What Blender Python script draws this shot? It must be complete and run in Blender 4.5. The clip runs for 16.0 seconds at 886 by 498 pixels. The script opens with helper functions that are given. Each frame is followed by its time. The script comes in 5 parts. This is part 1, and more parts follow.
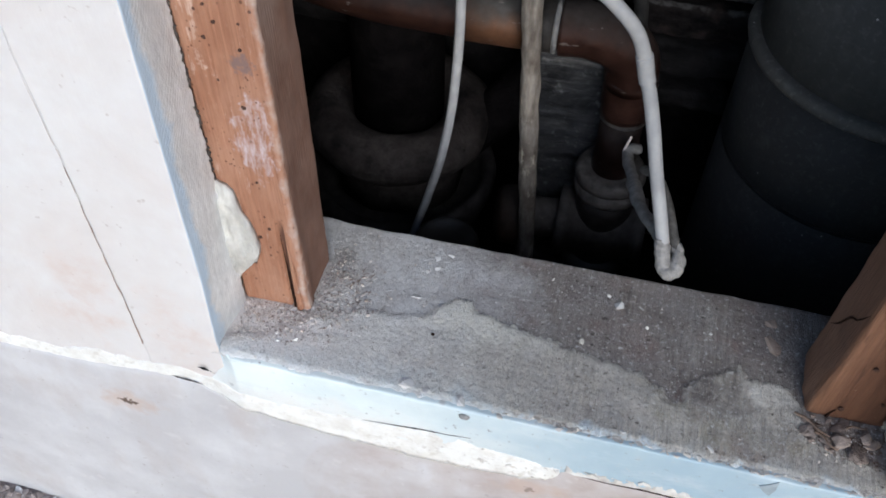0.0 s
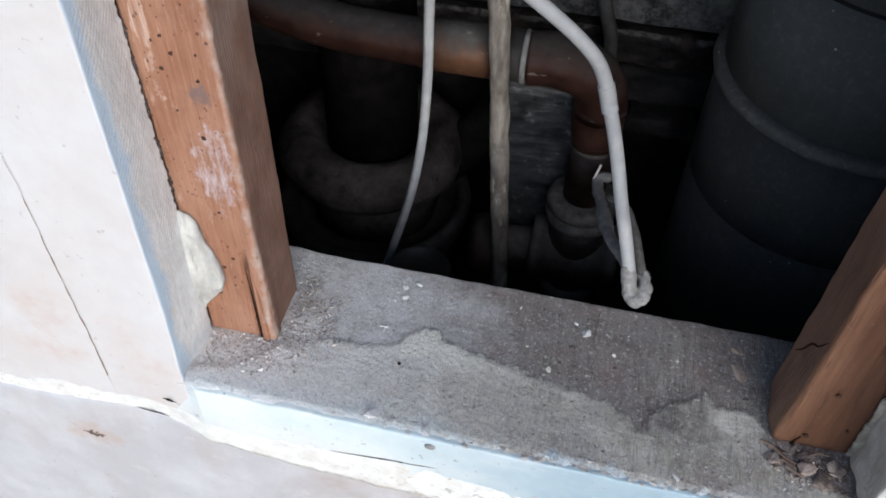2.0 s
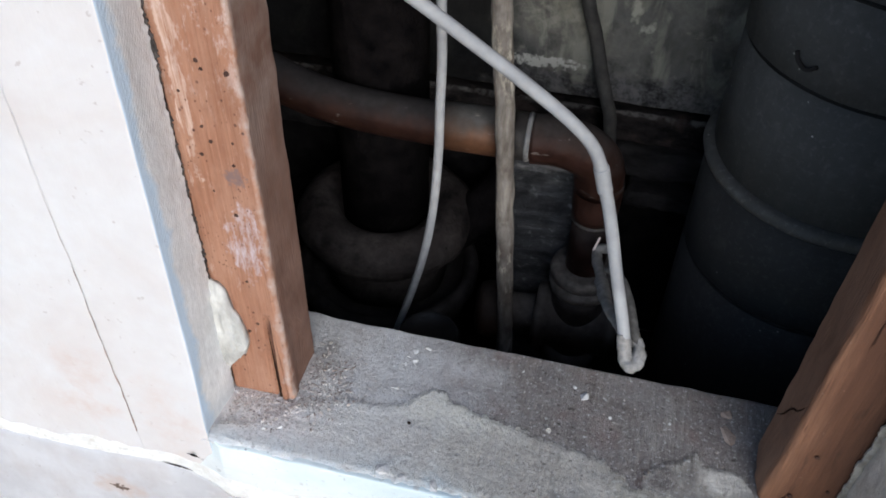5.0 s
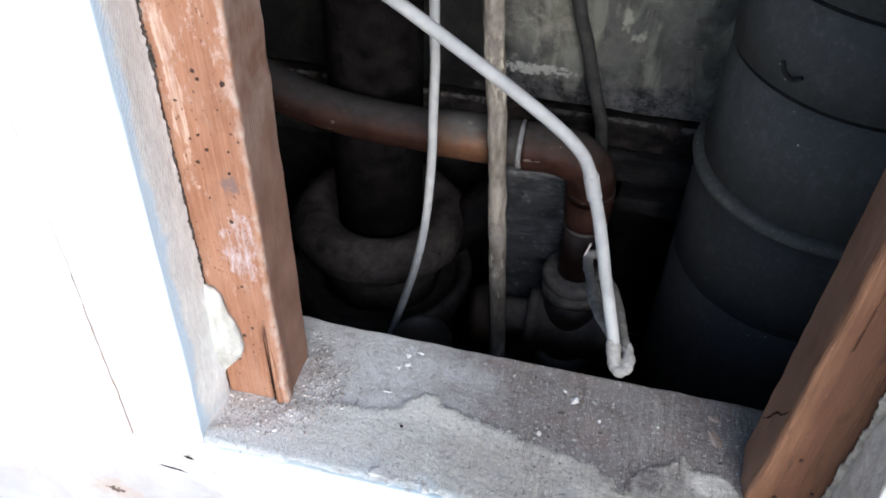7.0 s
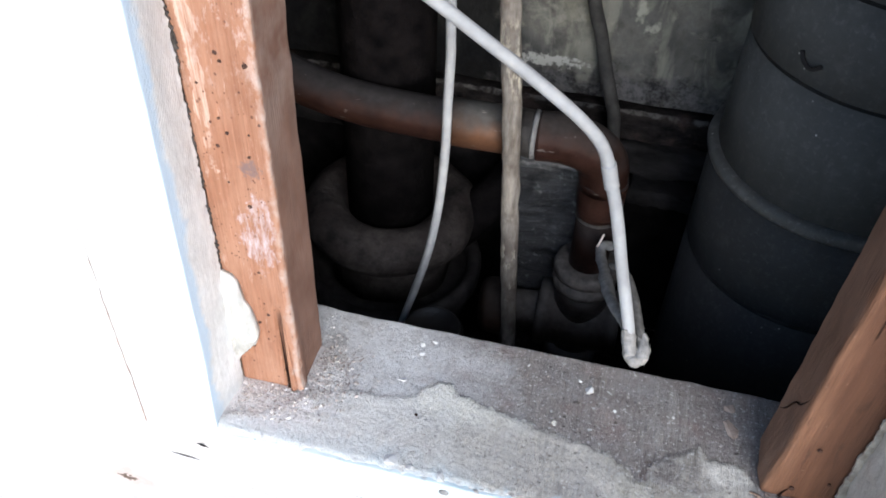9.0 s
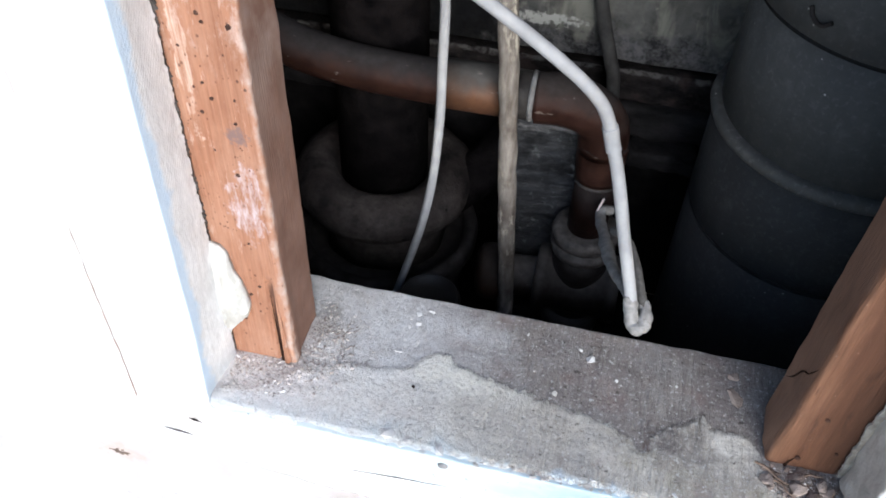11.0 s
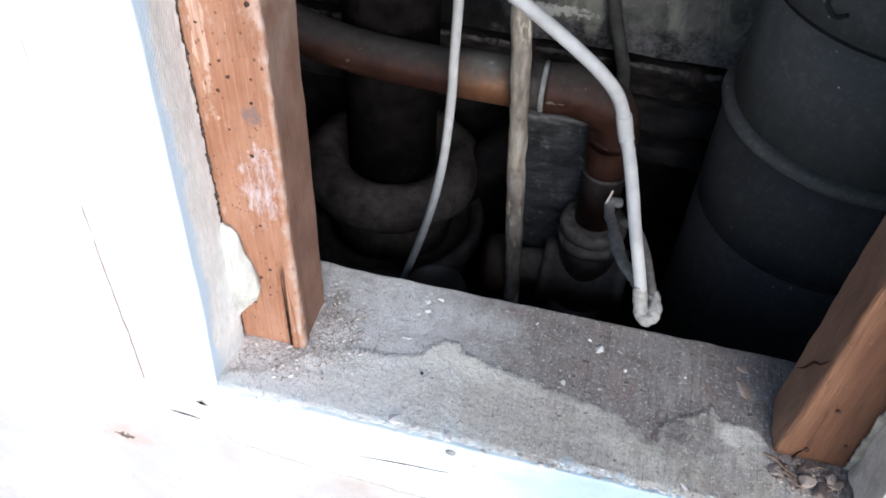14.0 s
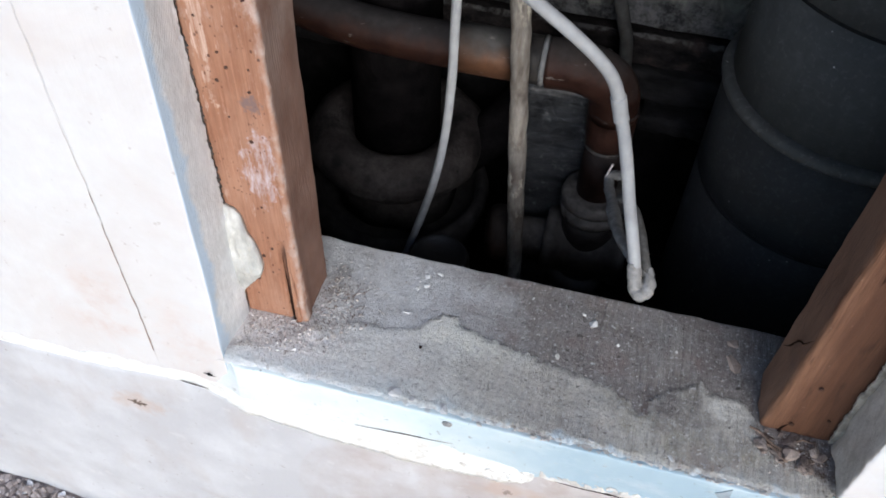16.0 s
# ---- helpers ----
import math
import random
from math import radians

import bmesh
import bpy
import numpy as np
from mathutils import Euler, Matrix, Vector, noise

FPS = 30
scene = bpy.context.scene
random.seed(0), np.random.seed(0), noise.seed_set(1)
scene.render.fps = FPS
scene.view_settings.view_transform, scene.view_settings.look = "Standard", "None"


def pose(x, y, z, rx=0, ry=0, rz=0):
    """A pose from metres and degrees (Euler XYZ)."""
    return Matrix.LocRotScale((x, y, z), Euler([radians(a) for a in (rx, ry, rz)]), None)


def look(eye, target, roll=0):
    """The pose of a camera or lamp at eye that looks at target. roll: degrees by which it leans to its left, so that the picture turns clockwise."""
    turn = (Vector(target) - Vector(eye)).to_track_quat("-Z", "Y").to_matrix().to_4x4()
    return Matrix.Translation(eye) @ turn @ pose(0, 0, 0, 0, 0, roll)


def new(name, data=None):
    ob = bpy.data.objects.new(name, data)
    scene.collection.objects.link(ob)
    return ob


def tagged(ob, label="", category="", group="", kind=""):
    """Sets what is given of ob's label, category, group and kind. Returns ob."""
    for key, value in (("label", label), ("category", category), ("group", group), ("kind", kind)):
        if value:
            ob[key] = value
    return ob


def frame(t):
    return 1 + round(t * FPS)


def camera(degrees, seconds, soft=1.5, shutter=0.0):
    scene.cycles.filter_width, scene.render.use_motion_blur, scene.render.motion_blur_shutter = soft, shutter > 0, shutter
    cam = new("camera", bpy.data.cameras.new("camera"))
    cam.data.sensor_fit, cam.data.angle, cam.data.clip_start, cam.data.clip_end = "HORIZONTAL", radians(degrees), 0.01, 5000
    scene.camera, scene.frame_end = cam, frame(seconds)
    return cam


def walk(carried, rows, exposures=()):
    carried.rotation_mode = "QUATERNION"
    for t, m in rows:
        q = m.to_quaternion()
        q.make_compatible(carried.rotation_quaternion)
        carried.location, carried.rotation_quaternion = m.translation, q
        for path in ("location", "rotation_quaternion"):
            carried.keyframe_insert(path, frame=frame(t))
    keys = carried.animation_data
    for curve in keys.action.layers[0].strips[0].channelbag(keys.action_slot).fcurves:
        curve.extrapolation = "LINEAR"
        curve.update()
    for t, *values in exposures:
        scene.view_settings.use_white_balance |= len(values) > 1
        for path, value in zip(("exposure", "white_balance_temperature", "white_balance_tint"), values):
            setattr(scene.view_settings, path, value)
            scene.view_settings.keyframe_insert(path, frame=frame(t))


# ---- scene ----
cam = camera(54.47, 16.0, 1.75)
PATH = [
    (0, (0.1786, -0.3422, 0.8808), (-0.1102, 0.9199, -0.6435), 1.07),
    (0.5, (0.183, -0.3332, 0.8834), (-0.1059, 0.9354, -0.6355), 0.68),
    (1, (0.1873, -0.3278, 0.8699), (-0.0867, 0.9385, -0.6538), 1.24),
    (1.5, (0.1951, -0.3293, 0.8862), (-0.08, 0.964, -0.6143), 1.10),
    (2, (0.1951, -0.3384, 0.8816), (-0.0825, 0.9773, -0.5989), 1.48),
    (2.2, (0.1865, -0.361, 0.8559), (-0.069, 0.929, -0.6509), 3.30),
    (2.5, (0.1873, -0.3775, 0.825), (-0.0837, 0.908, -0.683), 3.42),
    (2.7, (0.1927, -0.3904, 0.8234), (-0.0952, 0.9108, -0.6679), 3.54),
    (3, (0.19, -0.3835, 0.8078), (-0.0798, 0.8964, -0.7052), 4.04),
    (3.2, (0.1782, -0.3867, 0.8106), (-0.08, 0.89, -0.7071), 4.84),
    (3.5, (0.1794, -0.3634, 0.8588), (-0.1092, 0.9358, -0.634), 2.65),
    (3.7, (0.1827, -0.3715, 0.8787), (-0.1082, 0.9743, -0.5719), 2.76),
    (4, (0.1869, -0.367, 0.8963), (-0.1206, 0.9935, -0.537), 1.92),
    (4.2, (0.1771, -0.3741, 0.9091), (-0.1231, 0.9996, -0.5132), 2.36),
    (4.5, (0.1913, -0.3705, 0.9151), (-0.1278, 1.0243, -0.4823), 1.63),
    (5, (0.2023, -0.3686, 0.922), (-0.1219, 1.0413, -0.4589), 1.30),
    (5.2, (0.2048, -0.3683, 0.9282), (-0.1223, 1.0459, -0.4477), 1.19),
    (7.5, (0.2067, -0.3753, 0.931), (-0.1077, 1.0423, -0.4443), 1.77),
    (8, (0.2034, -0.3767, 0.9275), (-0.1098, 1.0374, -0.4517), 1.87),
    (8.5, (0.1963, -0.3812, 0.9248), (-0.1177, 1.0317, -0.4555), 2.12),
    (9, (0.1946, -0.38, 0.9236), (-0.1188, 1.0334, -0.4563), 2.11),
    (9.2, (0.1978, -0.3736, 0.9174), (-0.1138, 1.0238, -0.4792), 2.00),
    (11.3, (0.1869, -0.3627, 0.912), (-0.097, 0.9936, -0.5302), 2.00),
    (11.5, (0.1853, -0.3665, 0.918), (-0.1019, 1.0002, -0.5136), 2.07),
    (12, (0.1825, -0.3629, 0.911), (-0.0997, 0.984, -0.5403), 2.19),
    (12.5, (0.1842, -0.3616, 0.9102), (-0.0973, 0.9901, -0.5367), 2.26),
    (13, (0.1852, -0.3566, 0.9051), (-0.0966, 0.9759, -0.5595), 2.02),
    (13.5, (0.1854, -0.3624, 0.904), (-0.1009, 0.9834, -0.5474), 2.23),
    (14, (0.182, -0.3706, 0.9038), (-0.0995, 0.9861, -0.5386), 3.00),
    (14.5, (0.1828, -0.376, 0.9146), (-0.1073, 0.9779, -0.5287), 2.87),
    (14.7, (0.1808, -0.3792, 0.9073), (-0.0974, 0.9594, -0.5524), 3.12),
    (15, (0.1819, -0.3709, 0.909), (-0.1068, 0.9279, -0.5843), 2.25),
    (15.2, (0.1829, -0.3656, 0.9147), (-0.1111, 0.9218, -0.5873), 0.94),
    (15.5, (0.1961, -0.3484, 0.9282), (-0.0941, 0.9279, -0.584), 0.21),
    (16, (0.1942, -0.3643, 0.9299), (-0.1017, 0.9036, -0.5883), 2.04),
]
EXPOSURES = [(0, 0.55, 6050, 10), (0.5, 0.53, 6050, 10), (1.5, 0.61, 6050, 10), (2.5, 0.58, 6050, 10), (3, 0.33, 6050, 10), (3.5, 0.21, 6050, 10), (4, 0.38, 6050, 10), (5, 0.65, 6050, 10), (7.5, 1.23, 6050, 10), (9, 1.33, 6050, 10), (12.5, 1.23, 6050, 10), (14.5, 1.21, 6050, 10), (15, 1.03, 6050, 10), (15.5, 0.81, 6050, 10), (16, 0.76, 6050, 10)]
walk(cam, [(t, look(eye, target, roll)) for t, eye, target, roll in PATH], EXPOSURES)

# ---- light ----
world = bpy.data.worlds.new("sky")
scene.world = world
world.use_nodes = True
sky = world.node_tree.nodes.new("ShaderNodeTexSky")
sky.sky_type, sky.sun_disc = "NISHITA", False
sky.sun_elevation, sky.sun_rotation = radians(24), radians(156)
world.node_tree.links.new(sky.outputs[0], world.node_tree.nodes["Background"].inputs[0])
world.node_tree.nodes["Background"].inputs[1].default_value = 0.12
sun = new("sun", bpy.data.lights.new("sun", "SUN"))
sun.data.energy, sun.data.angle, sun.data.color = 1.5, radians(50), (1.0, 0.985, 0.96)
sun.matrix_world = look((1.15, -2.15, 1.40), (0.1, 0, 0.4))

# ---- building tools ----
SILL = 0.37     # top of the sill
FACE = -0.047   # outer face of the siding


def obj(name, bm, material, smooth=True):
    me = bpy.data.meshes.new(name)
    bm.to_mesh(me)
    bm.free()
    me.materials.append(material)
    if smooth:
        me.polygons.foreach_set("use_smooth", [True] * len(me.polygons))
    return new(name, me)


def part(name, bm, material, parent, label="", smooth=True):
    ob = obj(name, bm, material, smooth)
    ob.parent = parent
    if label:
        ob["label"] = label
    return ob


def thing(name, place, label, category, group="", kind=""):
    ob = new(name)
    ob.empty_display_size = 0.05
    ob.location = place
    bpy.context.view_layer.update()
    return tagged(ob, label, category, group, kind)


def adopt(parent, ob):
    """Makes ob, built in world places, a part of parent."""
    ob.parent = parent
    ob.matrix_parent_inverse = Matrix.Translation(parent.location).inverted()
    return ob


def member(name, bm, material, parent, label="", smooth=True):
    ob = obj(name, bm, material, smooth)
    if label:
        ob["label"] = label
    return adopt(parent, ob)


def spread(a, b, step):
    n = max(1, int(round(abs(b - a) / step)))
    return [a + (b - a) * i / n for i in range(n + 1)]


def lattice_box(xs, ys, zs, r=0.002, rough=0.0, scale=30.0, shape=None):
    """A box with worn, rounded edges whose faces are divided at xs, ys and zs; shape(p) moves its points further."""
    bm = bmesh.new()
    sides = []
    for s in (xs, ys, zs):
        extra = [v for d in (r, 2.2 * r) for v in (s[0] + d, s[-1] - d) if s[-1] - s[0] > 5 * r]
        kept = [v for v in s if v in (s[0], s[-1]) or all(abs(v - e) > 0.4 * r for e in extra)]
        sides.append(sorted(set(kept + extra)))
    xs, ys, zs = sides
    lo, hi = Vector((xs[0], ys[0], zs[0])), Vector((xs[-1], ys[-1], zs[-1]))
    inner_lo, inner_hi = lo + Vector((r, r, r)), hi - Vector((r, r, r))
    seen = {}

    def point(i, j, k):
        if (i, j, k) not in seen:
            p = Vector((xs[i], ys[j], zs[k]))
            q = Vector([min(max(p[a], inner_lo[a]), inner_hi[a]) for a in range(3)])
            d = p - q
            if d.length > 1e-9:
                p = q + d.normalized() * r
                if rough:
                    p += d.normalized() * rough * (noise.noise(p * scale) + 0.5 * noise.noise(p * scale * 3.1))
            if shape:
                p = shape(p)
            seen[i, j, k] = bm.verts.new(p)
        return seen[i, j, k]

    a, b, c = len(xs) - 1, len(ys) - 1, len(zs) - 1
    for i in range(a):
        for j in range(b):
            bm.faces.new((point(i, j, 0), point(i, j + 1, 0), point(i + 1, j + 1, 0), point(i + 1, j, 0)))
            bm.faces.new((point(i, j, c), point(i + 1, j, c), point(i + 1, j + 1, c), point(i, j + 1, c)))
    for i in range(a):
        for k in range(c):
            bm.faces.new((point(i, 0, k), point(i + 1, 0, k), point(i + 1, 0, k + 1), point(i, 0, k + 1)))
            bm.faces.new((point(i, b, k), point(i, b, k + 1), point(i + 1, b, k + 1), point(i + 1, b, k)))
    for j in range(b):
        for k in range(c):
            bm.faces.new((point(0, j, k), point(0, j, k + 1), point(0, j + 1, k + 1), point(0, j + 1, k)))
            bm.faces.new((point(a, j, k), point(a, j + 1, k), point(a, j + 1, k + 1), point(a, j, k + 1)))
    return bm


def glide(points, n=8):
    """A smooth line through the points."""
    p = [Vector(q) for q in points]
    p = [2 * p[0] - p[1]] + p + [2 * p[-1] - p[-2]]
    out = []
    for i in range(1, len(p) - 2):
        for s in range(n):
            u = s / n
            out.append(0.5 * (2 * p[i] + (p[i + 1] - p[i - 1]) * u + (2 * p[i - 1] - 5 * p[i] + 4 * p[i + 1] - p[i + 2]) * u * u
                              + (3 * p[i] - p[i - 1] - 3 * p[i + 1] + p[i + 2]) * u ** 3))
    return out + [p[-2]]


def tube(points, radius, sides=14, rough=0.0, scale=60.0, bm=None):
    """A closed tube along the points; radius is a number or a function of 0 to 1 along it."""
    bm = bm or bmesh.new()
    pts = [Vector(q) for q in points]
    side = None
    rings = []
    for i, p in enumerate(pts):
        along = (pts[min(i + 1, len(pts) - 1)] - pts[max(i - 1, 0)]).normalized()
        if side is None:
            side = along.orthogonal().normalized()
        side = (side - along * side.dot(along)).normalized()
        up = along.cross(side)
        r = radius(i / (len(pts) - 1)) if callable(radius) else radius
        ring = []
        for k in range(sides):
            d = side * math.cos(2 * math.pi * k / sides) + up * math.sin(2 * math.pi * k / sides)
            rr = r * (1 + rough * noise.noise((p + d * r) * scale))
            ring.append(bm.verts.new(p + d * rr))
        rings.append(ring)
    for a, b in zip(rings, rings[1:]):
        for k in range(sides):
            bm.faces.new((a[k], a[(k + 1) % sides], b[(k + 1) % sides], b[k]))
    bm.faces.new(rings[0][::-1])
    bm.faces.new(rings[-1])
    return bm


def turned(profile, centre, sides=64, rough=0.0, scale=25.0):
    """A turned body round an upright axis; profile: (radius, height) from below upwards."""
    bm = bmesh.new()
    rings = []
    for r, z in profile:
        ring = []
        for k in range(sides):
            a = 2 * math.pi * k / sides
            d = Vector((math.cos(a), math.sin(a), 0))
            p = Vector((centre[0], centre[1], z)) + d * r
            ring.append(bm.verts.new(p + d * rough * noise.noise(p * scale)))
        rings.append(ring)
    for a, b in zip(rings, rings[1:]):
        for k in range(sides):
            bm.faces.new((a[k], a[(k + 1) % sides], b[(k + 1) % sides], b[k]))
    bm.faces.new(rings[0][::-1])
    bm.faces.new(rings[-1])
    return bm


def between(x, table):
    """The value at x on a line through (x, value) pairs."""
    if x <= table[0][0]:
        return table[0][1]
    for (a, va), (b, vb) in zip(table, table[1:]):
        if x <= b:
            return va + (vb - va) * (x - a) / (b - a)
    return table[-1][1]


def skin(low, high, x0, x1, y, thick, step=0.002, jag=0.002, rows=6, lumpy=False):
    """A flaking layer on an upright face at y, between two lines given as functions of x."""
    bm = bmesh.new()
    xs = spread(x0, x1, step)
    front, back = [], []
    for x in xs:
        a = low(x) + jag * (noise.noise((x * 60, 3, y)) + 0.6 * noise.noise((x * 210, 9, y)) + 0.45 * noise.noise((x * 650, 9, y)))
        b = high(x) + jag * 0.5 * (noise.noise((x * 80, 17, y)) + 0.6 * noise.noise((x * 260, 5, y)))
        f, g = [], []
        for k in range(rows + 1):
            u = k / rows
            z = a + (b - a) * u
            t = thick * (0.4 if k == 0 else 1.15 - u) * (1 + 0.35 * noise.noise((x * 90, z * 90, 4)))
            if lumpy:
                edge = min(1.0, 6 * u, 6 * (1 - u), 0.25 + (x1 - x) / (x1 - x0) * 2.5)
                step = noise.noise((x * 110, z * 22, 4)) + 0.7 * noise.noise((x * 60, z * 95, 4)) + 0.2 * noise.noise((x * 320, z * 60, 4))
                t = thick * (0.35 + 0.65 * edge) * (0.82 + (0.36 if z > 0.446 else 0.62) * (round(step * 2.5) / 2.5) + 0.05 * noise.noise((x * 500, z * 120, 4)))
            sink = min(0.0056, 0.0078 * max(0.0, (-0.040 - x) / 0.034)) if y < -0.053 else 0.0
            f.append(bm.verts.new((x, y - t + sink, z)))
            g.append(bm.verts.new((x, y + 0.001 + sink, z)))
        front.append(f)
        back.append(g)
    n = len(xs) - 1
    for i in range(n):
        for k in range(rows):
            bm.faces.new((front[i][k], front[i + 1][k], front[i + 1][k + 1], front[i][k + 1]))
            bm.faces.new((back[i][k], back[i][k + 1], back[i + 1][k + 1], back[i + 1][k]))
        bm.faces.new((front[i][0], back[i][0], back[i + 1][0], front[i + 1][0]))
        bm.faces.new((front[i][rows], front[i + 1][rows], back[i + 1][rows], back[i][rows]))
    for i in (0, n):
        for k in range(rows):
            q = (front[i][k], front[i][k + 1], back[i][k + 1], back[i][k])
            bm.faces.new(q if i == 0 else q[::-1])
    return bm


def chunk(size, seed, detail=2, flat=1.0):
    """An uneven lump about size across, round the origin."""
    bm = bmesh.new()
    bmesh.ops.create_icosphere(bm, subdivisions=detail, radius=size / 2)
    rnd = random.Random(seed)
    shift = Vector((rnd.uniform(0, 50), rnd.uniform(0, 50), rnd.uniform(0, 50)))
    stretch = Vector((rnd.uniform(0.7, 1.25), rnd.uniform(0.6, 1.0), flat * rnd.uniform(0.6, 0.9)))
    for v in bm.verts:
        d = v.co.normalized()
        v.co = v.co * (1 + 0.35 * noise.noise(d * 1.3 + shift) + 0.12 * noise.noise(d * 4 + shift))
        v.co = Vector((v.co.x * stretch.x, v.co.y * stretch.y, v.co.z * stretch.z))
    return bm


def shard(size, seed, flat=0.6, points=9):
    """A small broken piece with flat faces."""
    rnd = random.Random(seed)
    bm = bmesh.new()
    for i in range(points):
        d = Vector((rnd.gauss(0, 1), rnd.gauss(0, 1), rnd.gauss(0, 1))).normalized()
        bm.verts.new((d.x * size * 0.55, d.y * size * 0.42, d.z * size * 0.5 * flat))
    bmesh.ops.convex_hull(bm, input=bm.verts)
    bmesh.ops.delete(bm, geom=[v for v in bm.verts if not v.link_faces], context="VERTS")
    return bm


# ---- materials ----
class Mat:
    """A node material in a few calls."""

    def __init__(self, name):
        self.m = bpy.data.materials.new(name)
        self.m.use_nodes = True
        self.t = self.m.node_tree
        self.b = self.t.nodes["Principled BSDF"]
        co = self.t.nodes.new("ShaderNodeTexCoord")
        geo = self.t.nodes.new("ShaderNodeNewGeometry")
        self.place = geo.outputs["Position"]
        self.co = co.outputs["Object"]

    def link(self, a, socket):
        if hasattr(a, "is_linked"):
            self.t.links.new(a, socket)
        else:
            socket.default_value = a if not isinstance(a, tuple) or len(a) != 3 or socket.type != "RGBA" else (*a, 1)

    def scaled(self, v, shift=(0, 0, 0)):
        n = self.t.nodes.new("ShaderNodeMapping")
        self.link(self.place, n.inputs["Vector"])
        n.inputs["Scale"].default_value = v
        n.inputs["Location"].default_value = shift
        return n.outputs[0]

    def noise(self, scale, lo=0.35, hi=0.65, detail=4, rough=0.6, vec=None, dist=0.0):
        n = self.t.nodes.new("ShaderNodeTexNoise")
        n.inputs["Scale"].default_value, n.inputs["Detail"].default_value = scale, detail
        n.inputs["Roughness"].default_value, n.inputs["Distortion"].default_value = rough, dist
        self.link(vec or self.place, n.inputs["Vector"])
        return self.range(n.outputs[0], lo, hi)

    def spots(self, scale, lo, hi, vec=None):
        n = self.t.nodes.new("ShaderNodeTexVoronoi")
        n.inputs["Scale"].default_value = scale
        self.link(vec or self.place, n.inputs["Vector"])
        return self.range(n.outputs["Distance"], lo, hi)

    def range(self, a, lo, hi, to0=0.0, to1=1.0):
        n = self.t.nodes.new("ShaderNodeMapRange")
        self.link(a, n.inputs[0])
        for i, v in ((1, lo), (2, hi), (3, to0), (4, to1)):
            n.inputs[i].default_value = v
        return n.outputs[0]

    def math(self, op, a, b=0.0):
        n = self.t.nodes.new("ShaderNodeMath")
        n.operation = op
        self.link(a, n.inputs[0])
        self.link(b, n.inputs[1])
        return n.outputs[0]

    def axis(self, name):
        n = self.t.nodes.new("ShaderNodeSeparateXYZ")
        self.link(self.place, n.inputs[0])
        return n.outputs[name]

    def blot(self, centre, size, ragged=0.5, scale=90, soft=0.1):
        """1 inside a ragged patch round centre, 0 outside."""
        n = self.t.nodes.new("ShaderNodeMapping")
        self.link(self.place, n.inputs["Vector"])
        n.inputs["Scale"].default_value = [1 / s for s in size]
        n.inputs["Location"].default_value = [-c / s for c, s in zip(centre, size)]
        d = self.t.nodes.new("ShaderNodeVectorMath")
        d.operation = "LENGTH"
        self.link(n.outputs[0], d.inputs[0])
        e = self.math("ADD", d.outputs["Value"], self.range(self.noise(scale, 0.3, 0.7), 0, 1, -ragged, ragged))
        return self.range(e, 0.95 + soft, 0.95 - soft)

    def mix(self, f, a, b):
        n = self.t.nodes.new("ShaderNodeMix")
        n.data_type = "RGBA"
        self.link(f, n.inputs[0])
        self.link(a, n.inputs[6])
        self.link(b, n.inputs[7])
        return n.outputs[2]

    def bump(self, a, metres, strength=1.0, before=None):
        n = self.t.nodes.new("ShaderNodeBump")
        n.inputs["Strength"].default_value, n.inputs["Distance"].default_value = strength, metres
        self.link(a, n.inputs["Height"])
        if before:
            self.link(before, n.inputs["Normal"])
        return n.outputs[0]

    def done(self, colour, rough=0.8, normal=None, metal=0.0, gloss=0.12):
        self.b.inputs["Specular IOR Level"].default_value = gloss
        self.link(colour, self.b.inputs["Base Color"])
        self.link(rough, self.b.inputs["Roughness"])
        self.link(metal, self.b.inputs["Metallic"])
        if normal:
            self.link(normal, self.b.inputs["Normal"])
        return self.m


def white_paint(name, wear):
    """Old white paint, chalky, worn to a pinkish primer."""
    k = Mat(name)
    stain = k.noise(9, 0.42, 0.68, 5, 0.62, dist=0.6)
    fine = k.noise(70, 0.3, 0.7, 5)
    c = k.mix(k.math("MULTIPLY", stain, wear), (0.715, 0.712, 0.708), (0.63, 0.565, 0.53))
    c = k.mix(k.math("MULTIPLY", fine, 0.22), c, (0.55, 0.51, 0.49))
    c = k.mix(k.math("MULTIPLY", k.noise(160, 0.70, 0.76, 2), 0.5), c, (0.42, 0.36, 0.33))
    for x, z, w, t in ((-0.076, 0.374, 0.022, 0.036), (-0.140, 0.415, 0.018, 0.040), (-0.16, 0.372, 0.022, 0.018)):
        c = k.mix(k.math("MULTIPLY", k.blot((x, -0.047, z), (w, 0.03, t), 0.8, 35, 0.6), k.range(k.noise(60, 0.3, 0.6, 6, 0.7), 0, 1, 0.05, 0.5)), c, (0.60, 0.47, 0.41))
    brush = k.noise(60, 0.3, 0.7, 4, vec=k.scaled((6, 1, 0.5)))
    h = k.bump(k.math("ADD", k.math("MULTIPLY", brush, 0.35), fine), 0.0004, 0.5)
    return k.done(c, 0.6, h, 0.0, 0.3)


